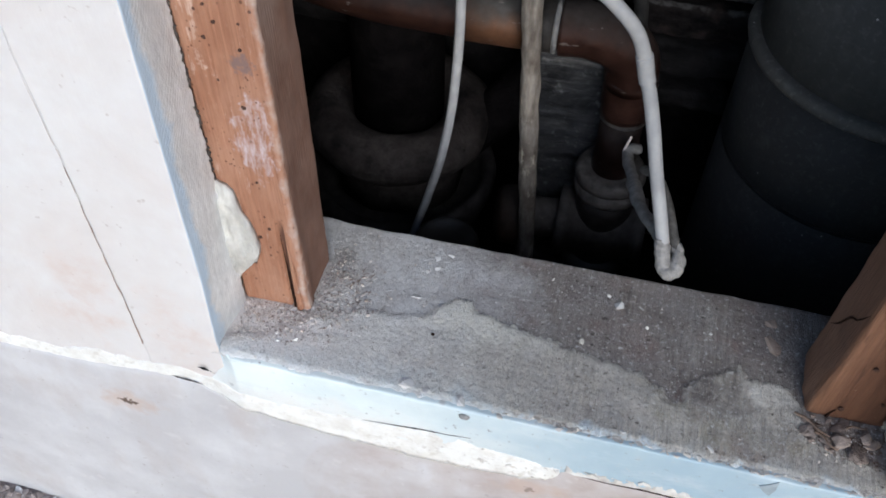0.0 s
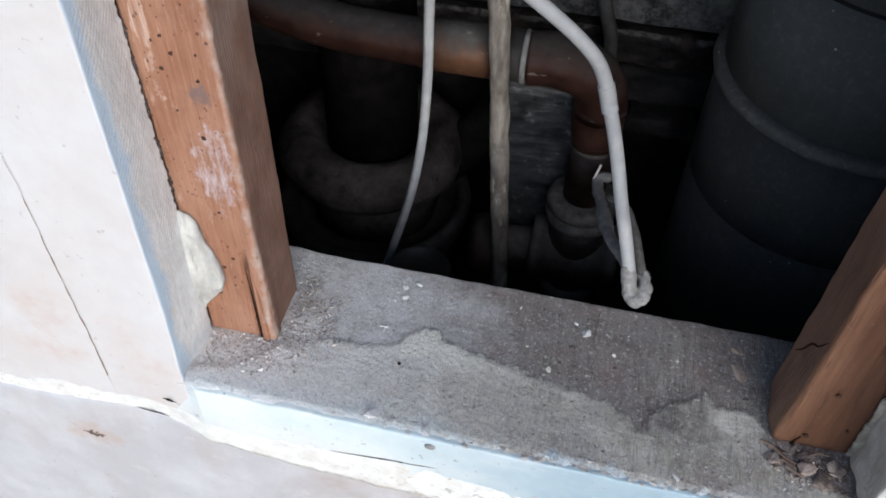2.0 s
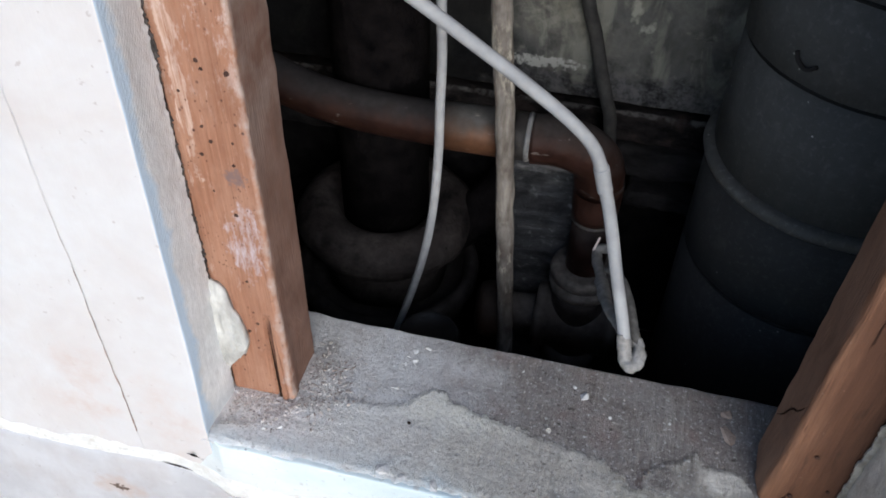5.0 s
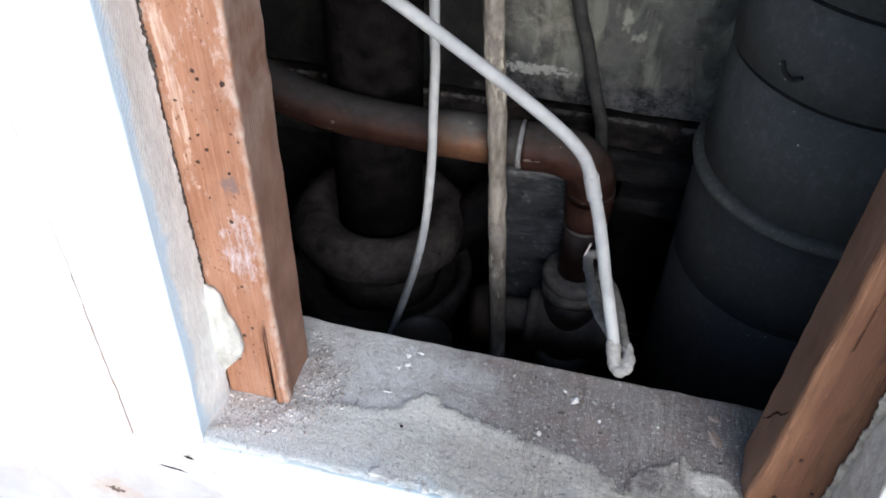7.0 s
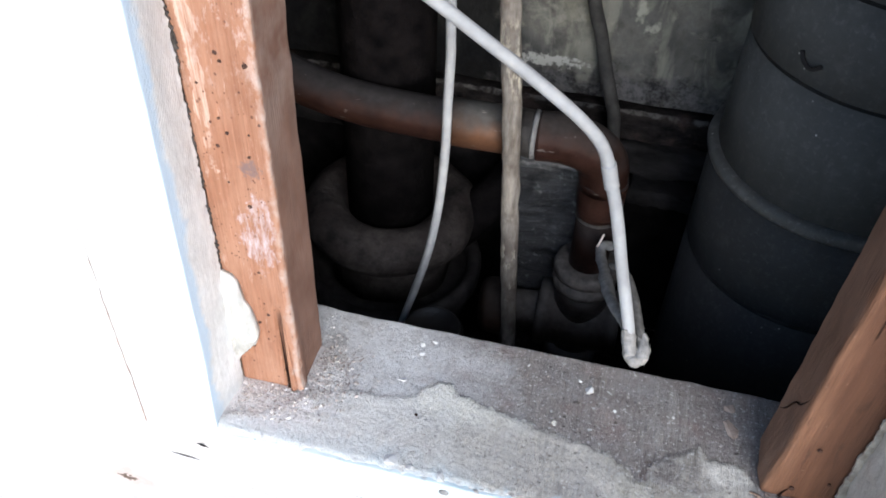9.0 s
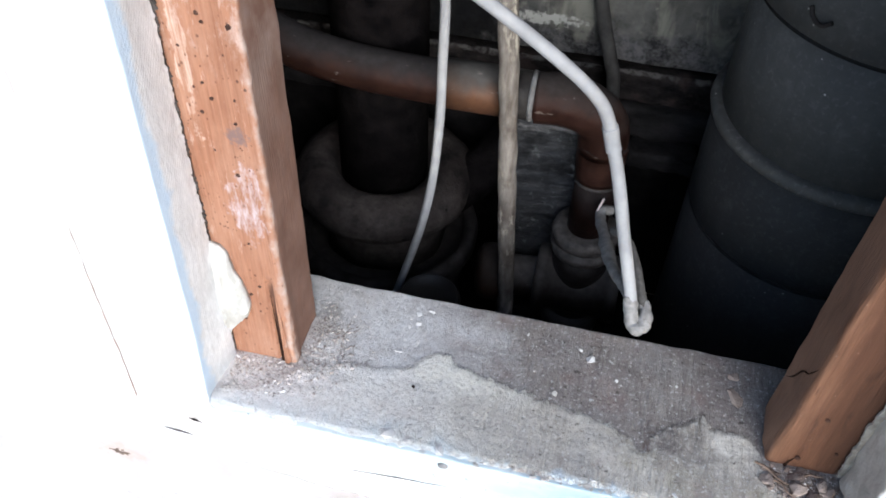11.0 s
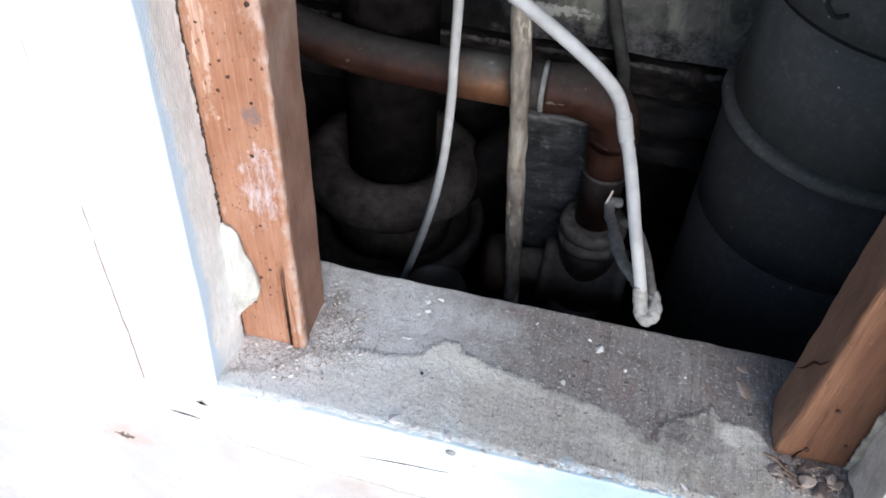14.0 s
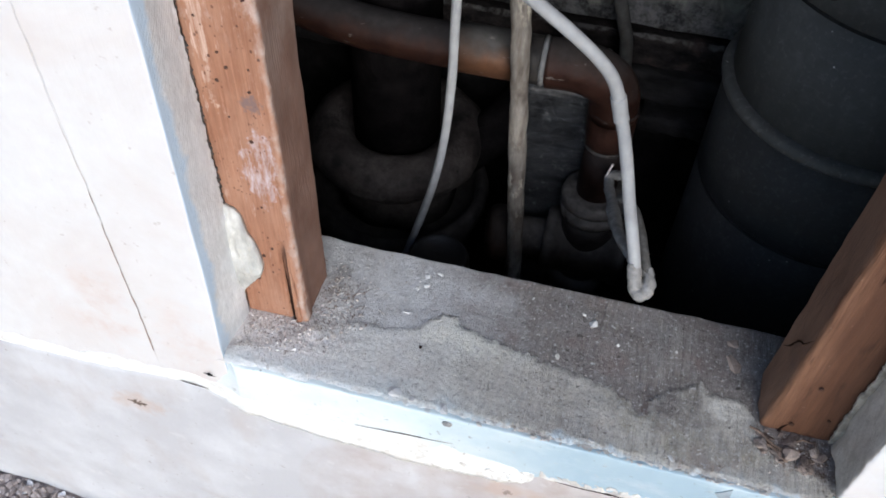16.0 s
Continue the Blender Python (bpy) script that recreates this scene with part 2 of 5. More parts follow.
def bare_cut(name):
    """The sawn edge of the siding: bare grey fibre with a blue painted arris."""
    k = Mat(name)
    saw = k.noise(120, 0.3, 0.7, 5, 0.7, vec=k.scaled((1, 2.2, 0.8)))
    c = k.mix(saw, (0.63, 0.63, 0.62), (0.82, 0.82, 0.81))
    c = k.mix(k.math("MULTIPLY", k.noise(25, 0.45, 0.7, 5), 0.35), c, (0.48, 0.465, 0.44))
    slant = k.t.nodes.new("ShaderNodeTexWave")
    slant.inputs["Scale"].default_value, slant.inputs["Distortion"].default_value = 130, 1.0
    slant.inputs["Detail"].default_value, slant.inputs["Detail Scale"].default_value = 1, 0.6
    slant.bands_direction = "DIAGONAL"
    k.link(k.scaled((1, -1, 1)), slant.inputs["Vector"])
    marks = k.math("MULTIPLY", k.range(slant.outputs["Fac"], 0.35, 0.9), k.noise(30, 0.35, 0.6, 4))
    c = k.mix(k.math("MULTIPLY", marks, 0.22), c, (0.44, 0.43, 0.41))
    edge = k.math("ADD", k.axis("Y"), k.range(k.noise(40, 0.2, 0.8), 0, 1, -0.008, 0.008))
    c = k.mix(k.range(edge, -0.0405, -0.0345, 0.95, 0), c, (0.52, 0.625, 0.73))
    c = k.mix(k.range(k.axis("Z"), 0.395, 0.375, 0, 0.5), c, (0.36, 0.40, 0.44))
    return k.done(c, 0.85, k.bump(k.math("ADD", saw, k.math("MULTIPLY", marks, 0.4)), 0.0004, 0.5))


def blue_paint():
    k = Mat("pale_blue_paint")
    fade = k.noise(14, 0.35, 0.7, 5)
    c = k.mix(fade, (0.35, 0.462, 0.535), (0.43, 0.54, 0.59))
    west = k.range(k.math("ADD", k.axis("X"), k.range(fade, 0, 1, -0.05, 0.05)), 0.21, 0.01)
    c = k.mix(west, c, (0.79, 0.865, 0.855))
    low = k.math("ADD", k.axis("Z"), k.range(k.noise(40, 0.3, 0.7, 5), 0, 1, -0.010, 0.010))
    c = k.mix(k.math("MULTIPLY", k.range(low, 0.347, 0.328), k.range(k.axis("X"), 0.21, 0.05)), c, (0.76, 0.78, 0.765))
    c = k.mix(k.math("MULTIPLY", k.noise(26, 0.5, 0.66, 6, 0.7, vec=k.scaled((0.5, 1, 1.6))), 0.45), c, (0.64, 0.69, 0.70))
    c = k.mix(k.math("MULTIPLY", k.noise(190, 0.66, 0.72, 3), 0.7), c, (0.24, 0.25, 0.26))
    c = k.mix(k.noise(75, 0.62, 0.72, 5), c, (0.50, 0.52, 0.52))
    return k.done(c, 0.5, k.bump(k.noise(60, 0.3, 0.7, 5), 0.0007, 0.5), 0.0, 0.4)


def flaky_paint():
    k = Mat("flaking_white_paint")
    c = k.mix(k.noise(60, 0.45, 0.75, 5), (0.80, 0.795, 0.76), (0.66, 0.635, 0.58))
    c = k.mix(k.math("MULTIPLY", k.math("MULTIPLY", k.noise(150, 0.54, 0.62, 4), k.noise(20, 0.35, 0.6, 3)), k.range(k.axis("X"), 0.06, 0.18, 0.35, 0.75)), c, (0.50, 0.46, 0.40))
    c = k.mix(k.math("MULTIPLY", k.noise(170, 0.65, 0.71, 3), k.range(k.axis("X"), 0.06, 0.18, 0.2, 0.85)), c, (0.26, 0.225, 0.19))
    return k.done(c, 0.8, k.bump(k.noise(150, 0.3, 0.7, 5), 0.0007, 0.6))


def skirt_paint():
    """Thin grey-pink wash over a cement board."""
    k = Mat("grey_pink_wash")
    big = k.noise(4.5, 0.40, 0.62, 5, dist=0.8)
    # Pinkish-brown to the right, deepened there for the light's fall-off.
    side = k.math("ADD", k.range(k.axis("X"), -0.1, 0.22), k.range(big, 0, 1, -0.5, 0.5))
    c = k.mix(k.range(side, 0, 1), (0.50, 0.495, 0.505), (0.43, 0.365, 0.335))
    c = k.mix(k.math("MULTIPLY", k.noise(9, 0.46, 0.66, 6), 0.85), c, (0.62, 0.62, 0.63))
    c = k.mix(k.math("MULTIPLY", k.noise(12, 0.52, 0.72, 5, vec=k.scaled((1.2, 1, 0.6))), 0.45), c, (0.43, 0.365, 0.33))
    c = k.mix(k.math("MULTIPLY", k.noise(48, 0.64, 0.70, 4), 0.25), c, (0.68, 0.67, 0.66))
    c = k.mix(k.math("MULTIPLY", k.noise(150, 0.68, 0.74, 3), 0.7), c, (0.32, 0.28, 0.26))
    for x, z, deep in ((-0.150, 0.260, 1.0), (0.182, 0.267, 0.55)):
        c = k.mix(k.math("MULTIPLY", k.blot((x, -0.05, z), (0.022, 0.02, 0.013), 0.7, 60, 0.5), 0.5), c, (0.50, 0.36, 0.28))
        c = k.mix(k.math("MULTIPLY", k.blot((x, -0.05, z), (0.007 * deep, 0.02, 0.0042), 0.7, 220), deep), c, (0.13, 0.095, 0.075))
    return k.done(c, 0.75, k.bump(k.noise(45, 0.3, 0.7, 6), 0.0008, 0.6))


def sill_mortar():
    """Dust-covered sill: dark bare wood behind, a pale skim of mortar in front where it stands proud."""
    k = Mat("dusty_sill")
    grain = k.noise(50, 0.25, 0.75, 8, 0.7, vec=k.scaled((0.8, 1.6, 1.6)))
    dark = k.mix(grain, (0.165, 0.140, 0.132), (0.325, 0.287, 0.272))
    brush = k.noise(90, 0.25, 0.75, 7, 0.7, vec=k.scaled((1.7, 0.7, 1)))
    pale = k.mix(brush, (0.46, 0.422, 0.362), (0.86, 0.81, 0.72))
    rise = k.math("ADD", k.range(k.axis("Z"), SILL + 0.00012, SILL + 0.00045), k.range(k.noise(210, 0.3, 0.7, 6, 0.75), 0, 1, -0.45, 0.45))
    c = k.mix(k.range(rise, 0.1, 0.9), dark, pale)
    body = k.range(rise, 0.3, 0.9)
    lines = k.noise(1.0, 0.34, 0.66, 3, 0.6, vec=k.scaled((45, 520, 1)), dist=0.5)
    c = k.mix(k.math("MULTIPLY", k.math("MULTIPLY", lines, body), k.range(k.noise(18, 0.4, 0.6, 4), 0, 1, 0.06, 0.38)), c, (0.22, 0.195, 0.172))
    where = k.math("MULTIPLY", k.range(k.axis("X"), 0.11, 0.19), k.noise(15, 0.38, 0.56, 3))
    teeth = k.noise(1.0, 0.32, 0.68, 3, 0.65, vec=k.scaled((330, 26, 1)), dist=0.4)
    c = k.mix(k.math("MULTIPLY", k.math("MULTIPLY", teeth, where), 0.55), c, (0.60, 0.56, 0.50))
    gaps = k.noise(1.0, 0.42, 0.70, 3, 0.65, vec=k.scaled((330, 26, 1), (7, 3, 0)), dist=0.4)
    c = k.mix(k.math("MULTIPLY", k.math("MULTIPLY", gaps, where), 0.55), c, (0.17, 0.15, 0.135))
    c = k.mix(k.math("MULTIPLY", k.math("MULTIPLY", k.noise(22, 0.52, 0.66, 5), body), 0.4), c, (0.46, 0.41, 0.27))
    c = k.mix(k.math("MULTIPLY", k.noise(28, 0.54, 0.68, 5, vec=k.scaled((1, 1, 1), (3, 8, 2))), 0.35), c, (0.30, 0.19, 0.17))
    crest = k.math("MULTIPLY", k.range(k.axis("Z"), SILL + 0.0009, SILL + 0.0014), k.noise(60, 0.28, 0.52, 5))
    c = k.mix(k.math("MULTIPLY", crest, 0.9), c, (0.84, 0.81, 0.72))
    c = k.mix(k.math("MULTIPLY", k.noise(24, 0.48, 0.66, 7, 0.7), 0.5), c, (0.37, 0.355, 0.345))
    c = k.mix(k.math("MULTIPLY", k.noise(33, 0.52, 0.68, 7, 0.7), 0.32), c, (0.14, 0.115, 0.105))
    c = k.mix(k.math("MULTIPLY", k.spots(300, 0.2, 0.1), k.noise(36, 0.52, 0.62)), c, (0.66, 0.64, 0.60))
    c = k.mix(k.math("MULTIPLY", k.noise(190, 0.63, 0.70, 4), 0.85), c, (0.08, 0.068, 0.06))
    c = k.mix(k.math("MULTIPLY", k.blot((0.062, 0.05, SILL), (0.074, 0.050, 0.1), 0.5, 40, 0.6), k.noise(90, 0.08, 0.55, 7, 0.75)), c, (0.66, 0.655, 0.65))
    wash = k.math("MULTIPLY", k.range(k.axis("X"), 0.20, 0.06), k.math("MULTIPLY", k.range(rise, 0.3, 0.9), k.noise(70, 0.2, 0.62, 7, 0.75)))
    c = k.mix(k.math("MULTIPLY", wash, 0.9), c, (0.78, 0.76, 0.71))
    c = k.mix(k.math("MULTIPLY", k.blot((0.128, 0.022, SILL), (0.058, 0.017, 0.1), 0.5, 60, 0.4), k.math("MULTIPLY", k.range(rise, 0.3, 0.9), k.noise(130, 0.2, 0.5, 5))), c, (0.80, 0.775, 0.69))
    c = k.mix(k.math("MULTIPLY", k.blot((0.079, 0.061, SILL), (0.009, 0.022, 0.1), 0.7, 120), k.noise(210, 0.52, 0.60, 4)), c, (0.78, 0.77, 0.75))
    c = k.mix(k.math("MULTIPLY", k.blot((0.270, -0.003, SILL), (0.004, 0.009, 0.1), 0.9, 150, 0.3), 0.7), c, (0.12, 0.075, 0.065))
    c = k.mix(k.math("MULTIPLY", k.blot((0.010, 0.056, SILL), (0.009, 0.010, 0.1), 0.9, 130), 0.8), c, (0.115, 0.09, 0.07))
    foot = k.math("MULTIPLY", k.blot((-0.018, -0.014, SILL), (0.038, 0.024, 0.1), 0.5, 60), k.noise(150, 0.12, 0.46, 6, 0.7))
    c = k.mix(foot, c, (0.78, 0.71, 0.67))
    heap = k.math("MULTIPLY", k.blot((0.014, 0.022, SILL), (0.024, 0.034, 0.1), 0.7, 70, 0.4), k.noise(170, 0.32, 0.55, 6, 0.7))
    c = k.mix(k.math("MULTIPLY", heap, 0.8), c, (0.54, 0.50, 0.46))
    foot = k.math("MULTIPLY", k.blot((0.378, -0.012, SILL), (0.024, 0.018, 0.1), 0.6, 60), k.noise(110, 0.4, 0.6, 5))
    c = k.mix(foot, c, (0.17, 0.105, 0.075))
    smear = k.math("ADD", k.axis("Y"), k.range(k.noise(45, 0.25, 0.75, 6), 0, 1, -0.012, 0.010))
    west = k.math("MULTIPLY", k.range(smear, -0.030, -0.048, 0, 0.85), k.range(k.axis("X"), 0.17, 0.08))
    c = k.mix(k.math("MULTIPLY", west, k.noise(120, 0.2, 0.6, 6, 0.7)), c, (0.60, 0.66, 0.67))
    c = k.mix(k.range(smear, -0.044, -0.049, 0, 0.8), c, k.mix(k.range(k.axis("X"), 0.12, 0.2), (0.60, 0.655, 0.66), (0.60, 0.58, 0.53)))
    c = k.mix(k.math("MULTIPLY", k.range(smear, -0.047, -0.051, 0, 0.9), k.noise(30, 0.42, 0.55, 4)), c, (0.58, 0.65, 0.69))
    scraped = k.math("MULTIPLY", k.blot((0.288, 0.006, SILL), (0.022, 0.020, 0.1), 0.6, 50, 0.5), k.noise(70, 0.25, 0.55, 6, 0.7))
    c = k.mix(k.math("MULTIPLY", scraped, 0.9), c, (0.19, 0.168, 0.158))
    c = k.mix(k.math("MULTIPLY", k.blot((0.331, 0.008, SILL), (0.017, 0.010, 0.1), 0.8, 90, 0.4), k.math("MULTIPLY", body, k.noise(120, 0.25, 0.6, 5, 0.7, vec=k.scaled((0.5, 2, 1))))), c, (0.86, 0.82, 0.74))
    c = k.mix(k.math("MULTIPLY", k.blot((0.053, 0.014, SILL), (0.0013, 0.010, 0.1), 0.9, 150, 0.4), 0.75), c, (0.10, 0.08, 0.065))
    c = k.mix(k.math("MULTIPLY", k.blot((0.026, 0.079, SILL), (0.006, 0.004, 0.1), 0.8, 160), 0.6), c, (0.15, 0.125, 0.10))
    fine = k.noise(420, 0.3, 0.7, 5, 0.8)
    c = k.mix(k.math("MULTIPLY", fine, 0.27), c, (0.125, 0.108, 0.10))
    c = k.mix(k.math("MULTIPLY", k.noise(300, 0.56, 0.68, 4, 0.7, k.scaled((1, 1, 1), (4, 2, 9))), 0.75), c, (0.66, 0.64, 0.61))
    west = k.math("MULTIPLY", k.range(k.axis("X"), 0.15, -0.01), k.noise(110, 0.1, 0.62, 7, 0.75))
    c = k.mix(k.math("MULTIPLY", west, 0.72), c, (0.84, 0.825, 0.805))
    c = k.mix(k.math("MULTIPLY", k.noise(260, 0.60, 0.70, 3, 0.6, vec=k.scaled((1, 1, 1), (5, 1, 3))), 0.4), c, (0.13, 0.105, 0.09))
    c = k.mix(k.math("MULTIPLY", k.noise(170, 0.67, 0.71, 3, 0.6, vec=k.scaled((1, 1, 1), (2, 7, 1))), 0.6), c, (0.80, 0.79, 0.76))
    n = k.bump(k.math("ADD", k.math("MULTIPLY", k.math("MULTIPLY", teeth, where), 0.8), brush), 0.0011, 0.8)
    return k.done(c, 0.95, k.bump(k.noise(300, 0.3, 0.7, 6, 0.75), 0.0009, 0.8, n))


def stud_wood(name, light, dark):
    k = Mat(name)
    grain = k.noise(75, 0.3, 0.7, 6, 0.7, vec=k.scaled((3.4, 1.2, 0.13)), dist=0.25)
    fibre = k.noise(220, 0.3, 0.7, 3, vec=k.scaled((3, 3, 0.12)))
    c = k.mix(grain, dark, light)
    c = k.mix(k.math("MULTIPLY", fibre, 0.45), c, tuple(v * 0.5 for v in light))
    c = k.mix(k.math("MULTIPLY", k.noise(150, 0.62, 0.72, 3, vec=k.scaled((3, 3, 0.07), (2, 5, 1))), 0.5), c, tuple(min(1, v * 1.35) for v in light))
    c = k.mix(k.math("MULTIPLY", k.noise(13, 0.5, 0.75, 5), 0.5), c, tuple(v * 0.6 for v in dark))
    line = k.noise(95, 0.52, 0.68, 5, 0.7, vec=k.scaled((3.6, 1.2, 0.07), (1, 4, 7)), dist=0.2)
    c = k.mix(k.math("MULTIPLY", line, 0.55), c, (0.20, 0.088, 0.052))
    up = k.range(k.axis("Z"), 0.42, 0.72, 0.35, 1.0)
    c = k.mix(k.math("MULTIPLY", k.noise(110, 0.58, 0.70, 7, 0.75, vec=k.scaled((1.5, 0.3, 0.32))), up), c, (0.60, 0.46, 0.39))
    c = k.mix(k.math("MULTIPLY", k.noise(24, 0.46, 0.68, 6, 0.7, vec=k.scaled((1.6, 0.5, 0.5), (6, 2, 4))), 0.5), c, (0.47, 0.285, 0.20))
    smear = k.math("MULTIPLY", k.blot((-0.016, 0, 0.532), (0.012, 0.03, 0.034), 0.55, 60), k.noise(130, 0.42, 0.66, 7, 0.78, vec=k.scaled((1.8, 1, 0.42))))
    c = k.mix(k.math("MULTIPLY", smear, 0.85), c, (0.55, 0.50, 0.53))
    c = k.mix(k.math("MULTIPLY", k.blot((-0.0385, 0, 0.66), (0.0045, 0.03, 0.07), 0.6, 50), k.noise(130, 0.40, 0.60, 6, 0.75, vec=k.scaled((3, 1, 0.12)))), c, (0.58, 0.43, 0.35))
    c = k.mix(k.blot((-0.014, 0, 0.588), (0.006, 0.03, 0.006), 0.9, 200, 0.4), c, (0.21, 0.14, 0.125))
    c = k.mix(k.math("MULTIPLY", k.spots(150, 0.17, 0.10, k.scaled((1, 0.2, 0.8))), k.noise(34, 0.46, 0.58, 2)), c, (0.10, 0.05, 0.036))
    c = k.mix(k.math("MULTIPLY", k.spots(330, 0.22, 0.14, k.scaled((1, 0.2, 0.7), (3, 1, 5))), k.noise(40, 0.52, 0.60, 2)), c, (0.15, 0.075, 0.05))
    edge = k.math("ADD", k.axis("X"), k.range(k.noise(80, 0.2, 0.8), 0, 1, -0.004, 0.004))
    c = k.mix(k.math("MULTIPLY", k.range(edge, -0.004, 0.0), k.noise(140, 0.35, 0.6, 5, vec=k.scaled((1, 1, 0.4)))), c, (0.44, 0.34, 0.29))
    worn = k.math("MULTIPLY", k.range(k.axis("Z"), 0.62, 0.70), k.noise(65, 0.53, 0.64, 7, 0.75, vec=k.scaled((1.4, 0.4, 0.6), (3, 3, 8))))
    c = k.mix(k.math("MULTIPLY", worn, 0.75), c, (0.60, 0.48, 0.43))
    # Inner face darkened in the colour, for the shade on that side.
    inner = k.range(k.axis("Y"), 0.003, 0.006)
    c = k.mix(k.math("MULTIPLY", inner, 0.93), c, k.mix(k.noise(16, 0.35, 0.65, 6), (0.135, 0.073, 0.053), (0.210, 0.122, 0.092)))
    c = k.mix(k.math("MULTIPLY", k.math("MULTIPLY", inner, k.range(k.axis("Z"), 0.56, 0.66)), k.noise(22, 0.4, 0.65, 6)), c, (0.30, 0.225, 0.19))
    return k.done(c, 0.8, k.bump(k.math("ADD", k.math("MULTIPLY", grain, 0.4), fibre), 0.0004, 0.6))


def brown_stud():
    """Brown softwood: orange planed front with pale worn streaks by the arris, paler inner face."""
    k = Mat("brown_stud_wood")
    grain = k.noise(55, 0.3, 0.7, 6, 0.7, vec=k.scaled((3.0, 2.0, 0.14)), dist=0.35)
    fibre = k.noise(240, 0.3, 0.7, 3, vec=k.scaled((3, 3, 0.14)))
    c = k.mix(grain, (0.088, 0.039, 0.022), (0.160, 0.076, 0.043))
    c = k.mix(k.math("MULTIPLY", k.noise(11, 0.45, 0.65, 6, 0.65, vec=k.scaled((1.6, 1, 0.5))), 0.65), c, (0.10, 0.046, 0.028))
    edge = k.math("ADD", k.axis("X"), k.range(k.noise(16, 0.25, 0.75, 5, vec=k.scaled((1, 1, 0.6))), 0, 1, -0.009, 0.009))
    worn = k.math("MULTIPLY", k.range(edge, 0.372, 0.360), k.noise(120, 0.28, 0.62, 6, 0.7, vec=k.scaled((2.5, 1, 0.12))))
    c = k.mix(k.math("MULTIPLY", worn, 0.85), c, (0.27, 0.140, 0.082))
    c = k.mix(k.math("MULTIPLY", k.noise(60, 0.60, 0.70, 4, vec=k.scaled((2, 2, 0.5))), 0.7), c, (0.06, 0.028, 0.018))
    # Inner face painted lighter to make up for the shade it falls in.
    inner = k.range(k.math("ADD", k.axis("Y"), k.range(k.noise(60, 0.3, 0.7, 4), 0, 1, -0.003, 0.003)), 0.004, 0.009)
    inner_lift = k.mix(k.noise(20, 0.32, 0.68, 6, 0.7, vec=k.scaled((1, 1, 0.45))), (0.215, 0.118, 0.077), (0.360, 0.210, 0.142))
    c = k.mix(k.math("MULTIPLY", inner, 0.85), c, inner_lift)
    c = k.mix(k.math("MULTIPLY", k.blot((0.356, 0.018, 0.436), (0.02, 0.010, 0.010), 0.7, 90, 0.5), 0.3), c, (0.075, 0.042, 0.030))
    c = k.mix(k.math("MULTIPLY", fibre, 0.3), c, (0.07, 0.035, 0.022))
    c = k.mix(k.math("MULTIPLY", k.noise(230, 0.69, 0.73, 3), 0.35), c, (0.36, 0.26, 0.20))
    return k.done(c, 0.62, k.bump(k.math("ADD", k.math("MULTIPLY", grain, 0.5), fibre), 0.0006, 0.7), 0.0, 0.3)


def grey_metal(name, base, dust):
    k = Mat(name)
    c = k.mix(k.noise(7, 0.3, 0.7, 5), tuple(v * 0.7 for v in base), base)
    c = k.mix(k.math("MULTIPLY", k.noise(35, 0.52, 0.72, 7, 0.7), 0.5), c, dust)
    c = k.mix(k.math("MULTIPLY", k.noise(28, 0.55, 0.7, 5, vec=k.scaled((1.5, 1.5, 0.35))), 0.5), c, tuple(v * 0.55 for v in base))
    c = k.mix(k.math("MULTIPLY", k.noise(230, 0.55, 0.72, 3), 0.6), c, dust)
    c = k.mix(k.math("MULTIPLY", k.noise(110, 0.35, 0.65, 6, 0.75), 0.4), c, tuple(v * 0.5 for v in base))
    c = k.mix(k.math("MULTIPLY", k.spots(60, 0.07, 0.03), k.noise(20, 0.5, 0.55, 2)), c, tuple(min(1, v * 3) for v in dust))
    return k.done(c, 0.7, k.bump(k.noise(60, 0.3, 0.7, 5), 0.0005, 0.5), 0.0, 0.25)


def copper(name, top, under, bright, metal=0.45):
    """Metal whose crown lies under grey dust; on the tee, a lit tone."""
    k = Mat(name)
    c = k.mix(k.noise(45, 0.3, 0.7, 6), under, bright)
    c = k.mix(k.math("MULTIPLY", k.noise(14, 0.45, 0.65, 5), 0.6), c, tuple(v * 0.5 for v in under))
    up = k.t.nodes.new("ShaderNodeNewGeometry")
    sep = k.t.nodes.new("ShaderNodeSeparateXYZ")
    k.link(up.outputs["Normal"], sep.inputs[0])
    dust = k.math("ADD", sep.outputs["Z"], k.range(k.noise(60, 0.3, 0.7, 6), 0, 1, -0.2, 0.15))
    f = k.range(dust, 0.05, 0.85)
    c = k.mix(f, c, k.mix(k.noise(110, 0.3, 0.7, 5), tuple(v * 0.65 for v in top), top))
    c = k.mix(k.math("MULTIPLY", k.noise(150, 0.68, 0.73, 3, vec=k.scaled((0.3, 1, 1))), 0.7), c, (0.22, 0.20, 0.185))
    return k.done(c, k.range(f, 0, 1, 0.45, 0.9), k.bump(k.noise(90, 0.3, 0.7), 0.0005, 0.6), k.range(f, 0, 1, metal, 0.0))


def cast_iron():
    k = Mat("rusted_cast_iron")
    c = k.mix(k.noise(38, 0.38, 0.62, 7, 0.7), (0.009, 0.008, 0.0085), (0.036, 0.029, 0.0275))
    c = k.mix(k.math("MULTIPLY", k.noise(15, 0.42, 0.62, 6, 0.7), 0.75), c, k.mix(k.noise(90, 0.35, 0.65, 6, 0.75), (0.030, 0.026, 0.0245), (0.082, 0.071, 0.066)))
    c = k.mix(k.math("MULTIPLY", k.spots(70, 0.16, 0.08), k.noise(24, 0.5, 0.58, 3)), c, (0.006, 0.005, 0.005))
    return k.done(c, 0.75, k.bump(k.noise(120, 0.3, 0.7, 5), 0.0012, 0.8), 0.0, 0.15)


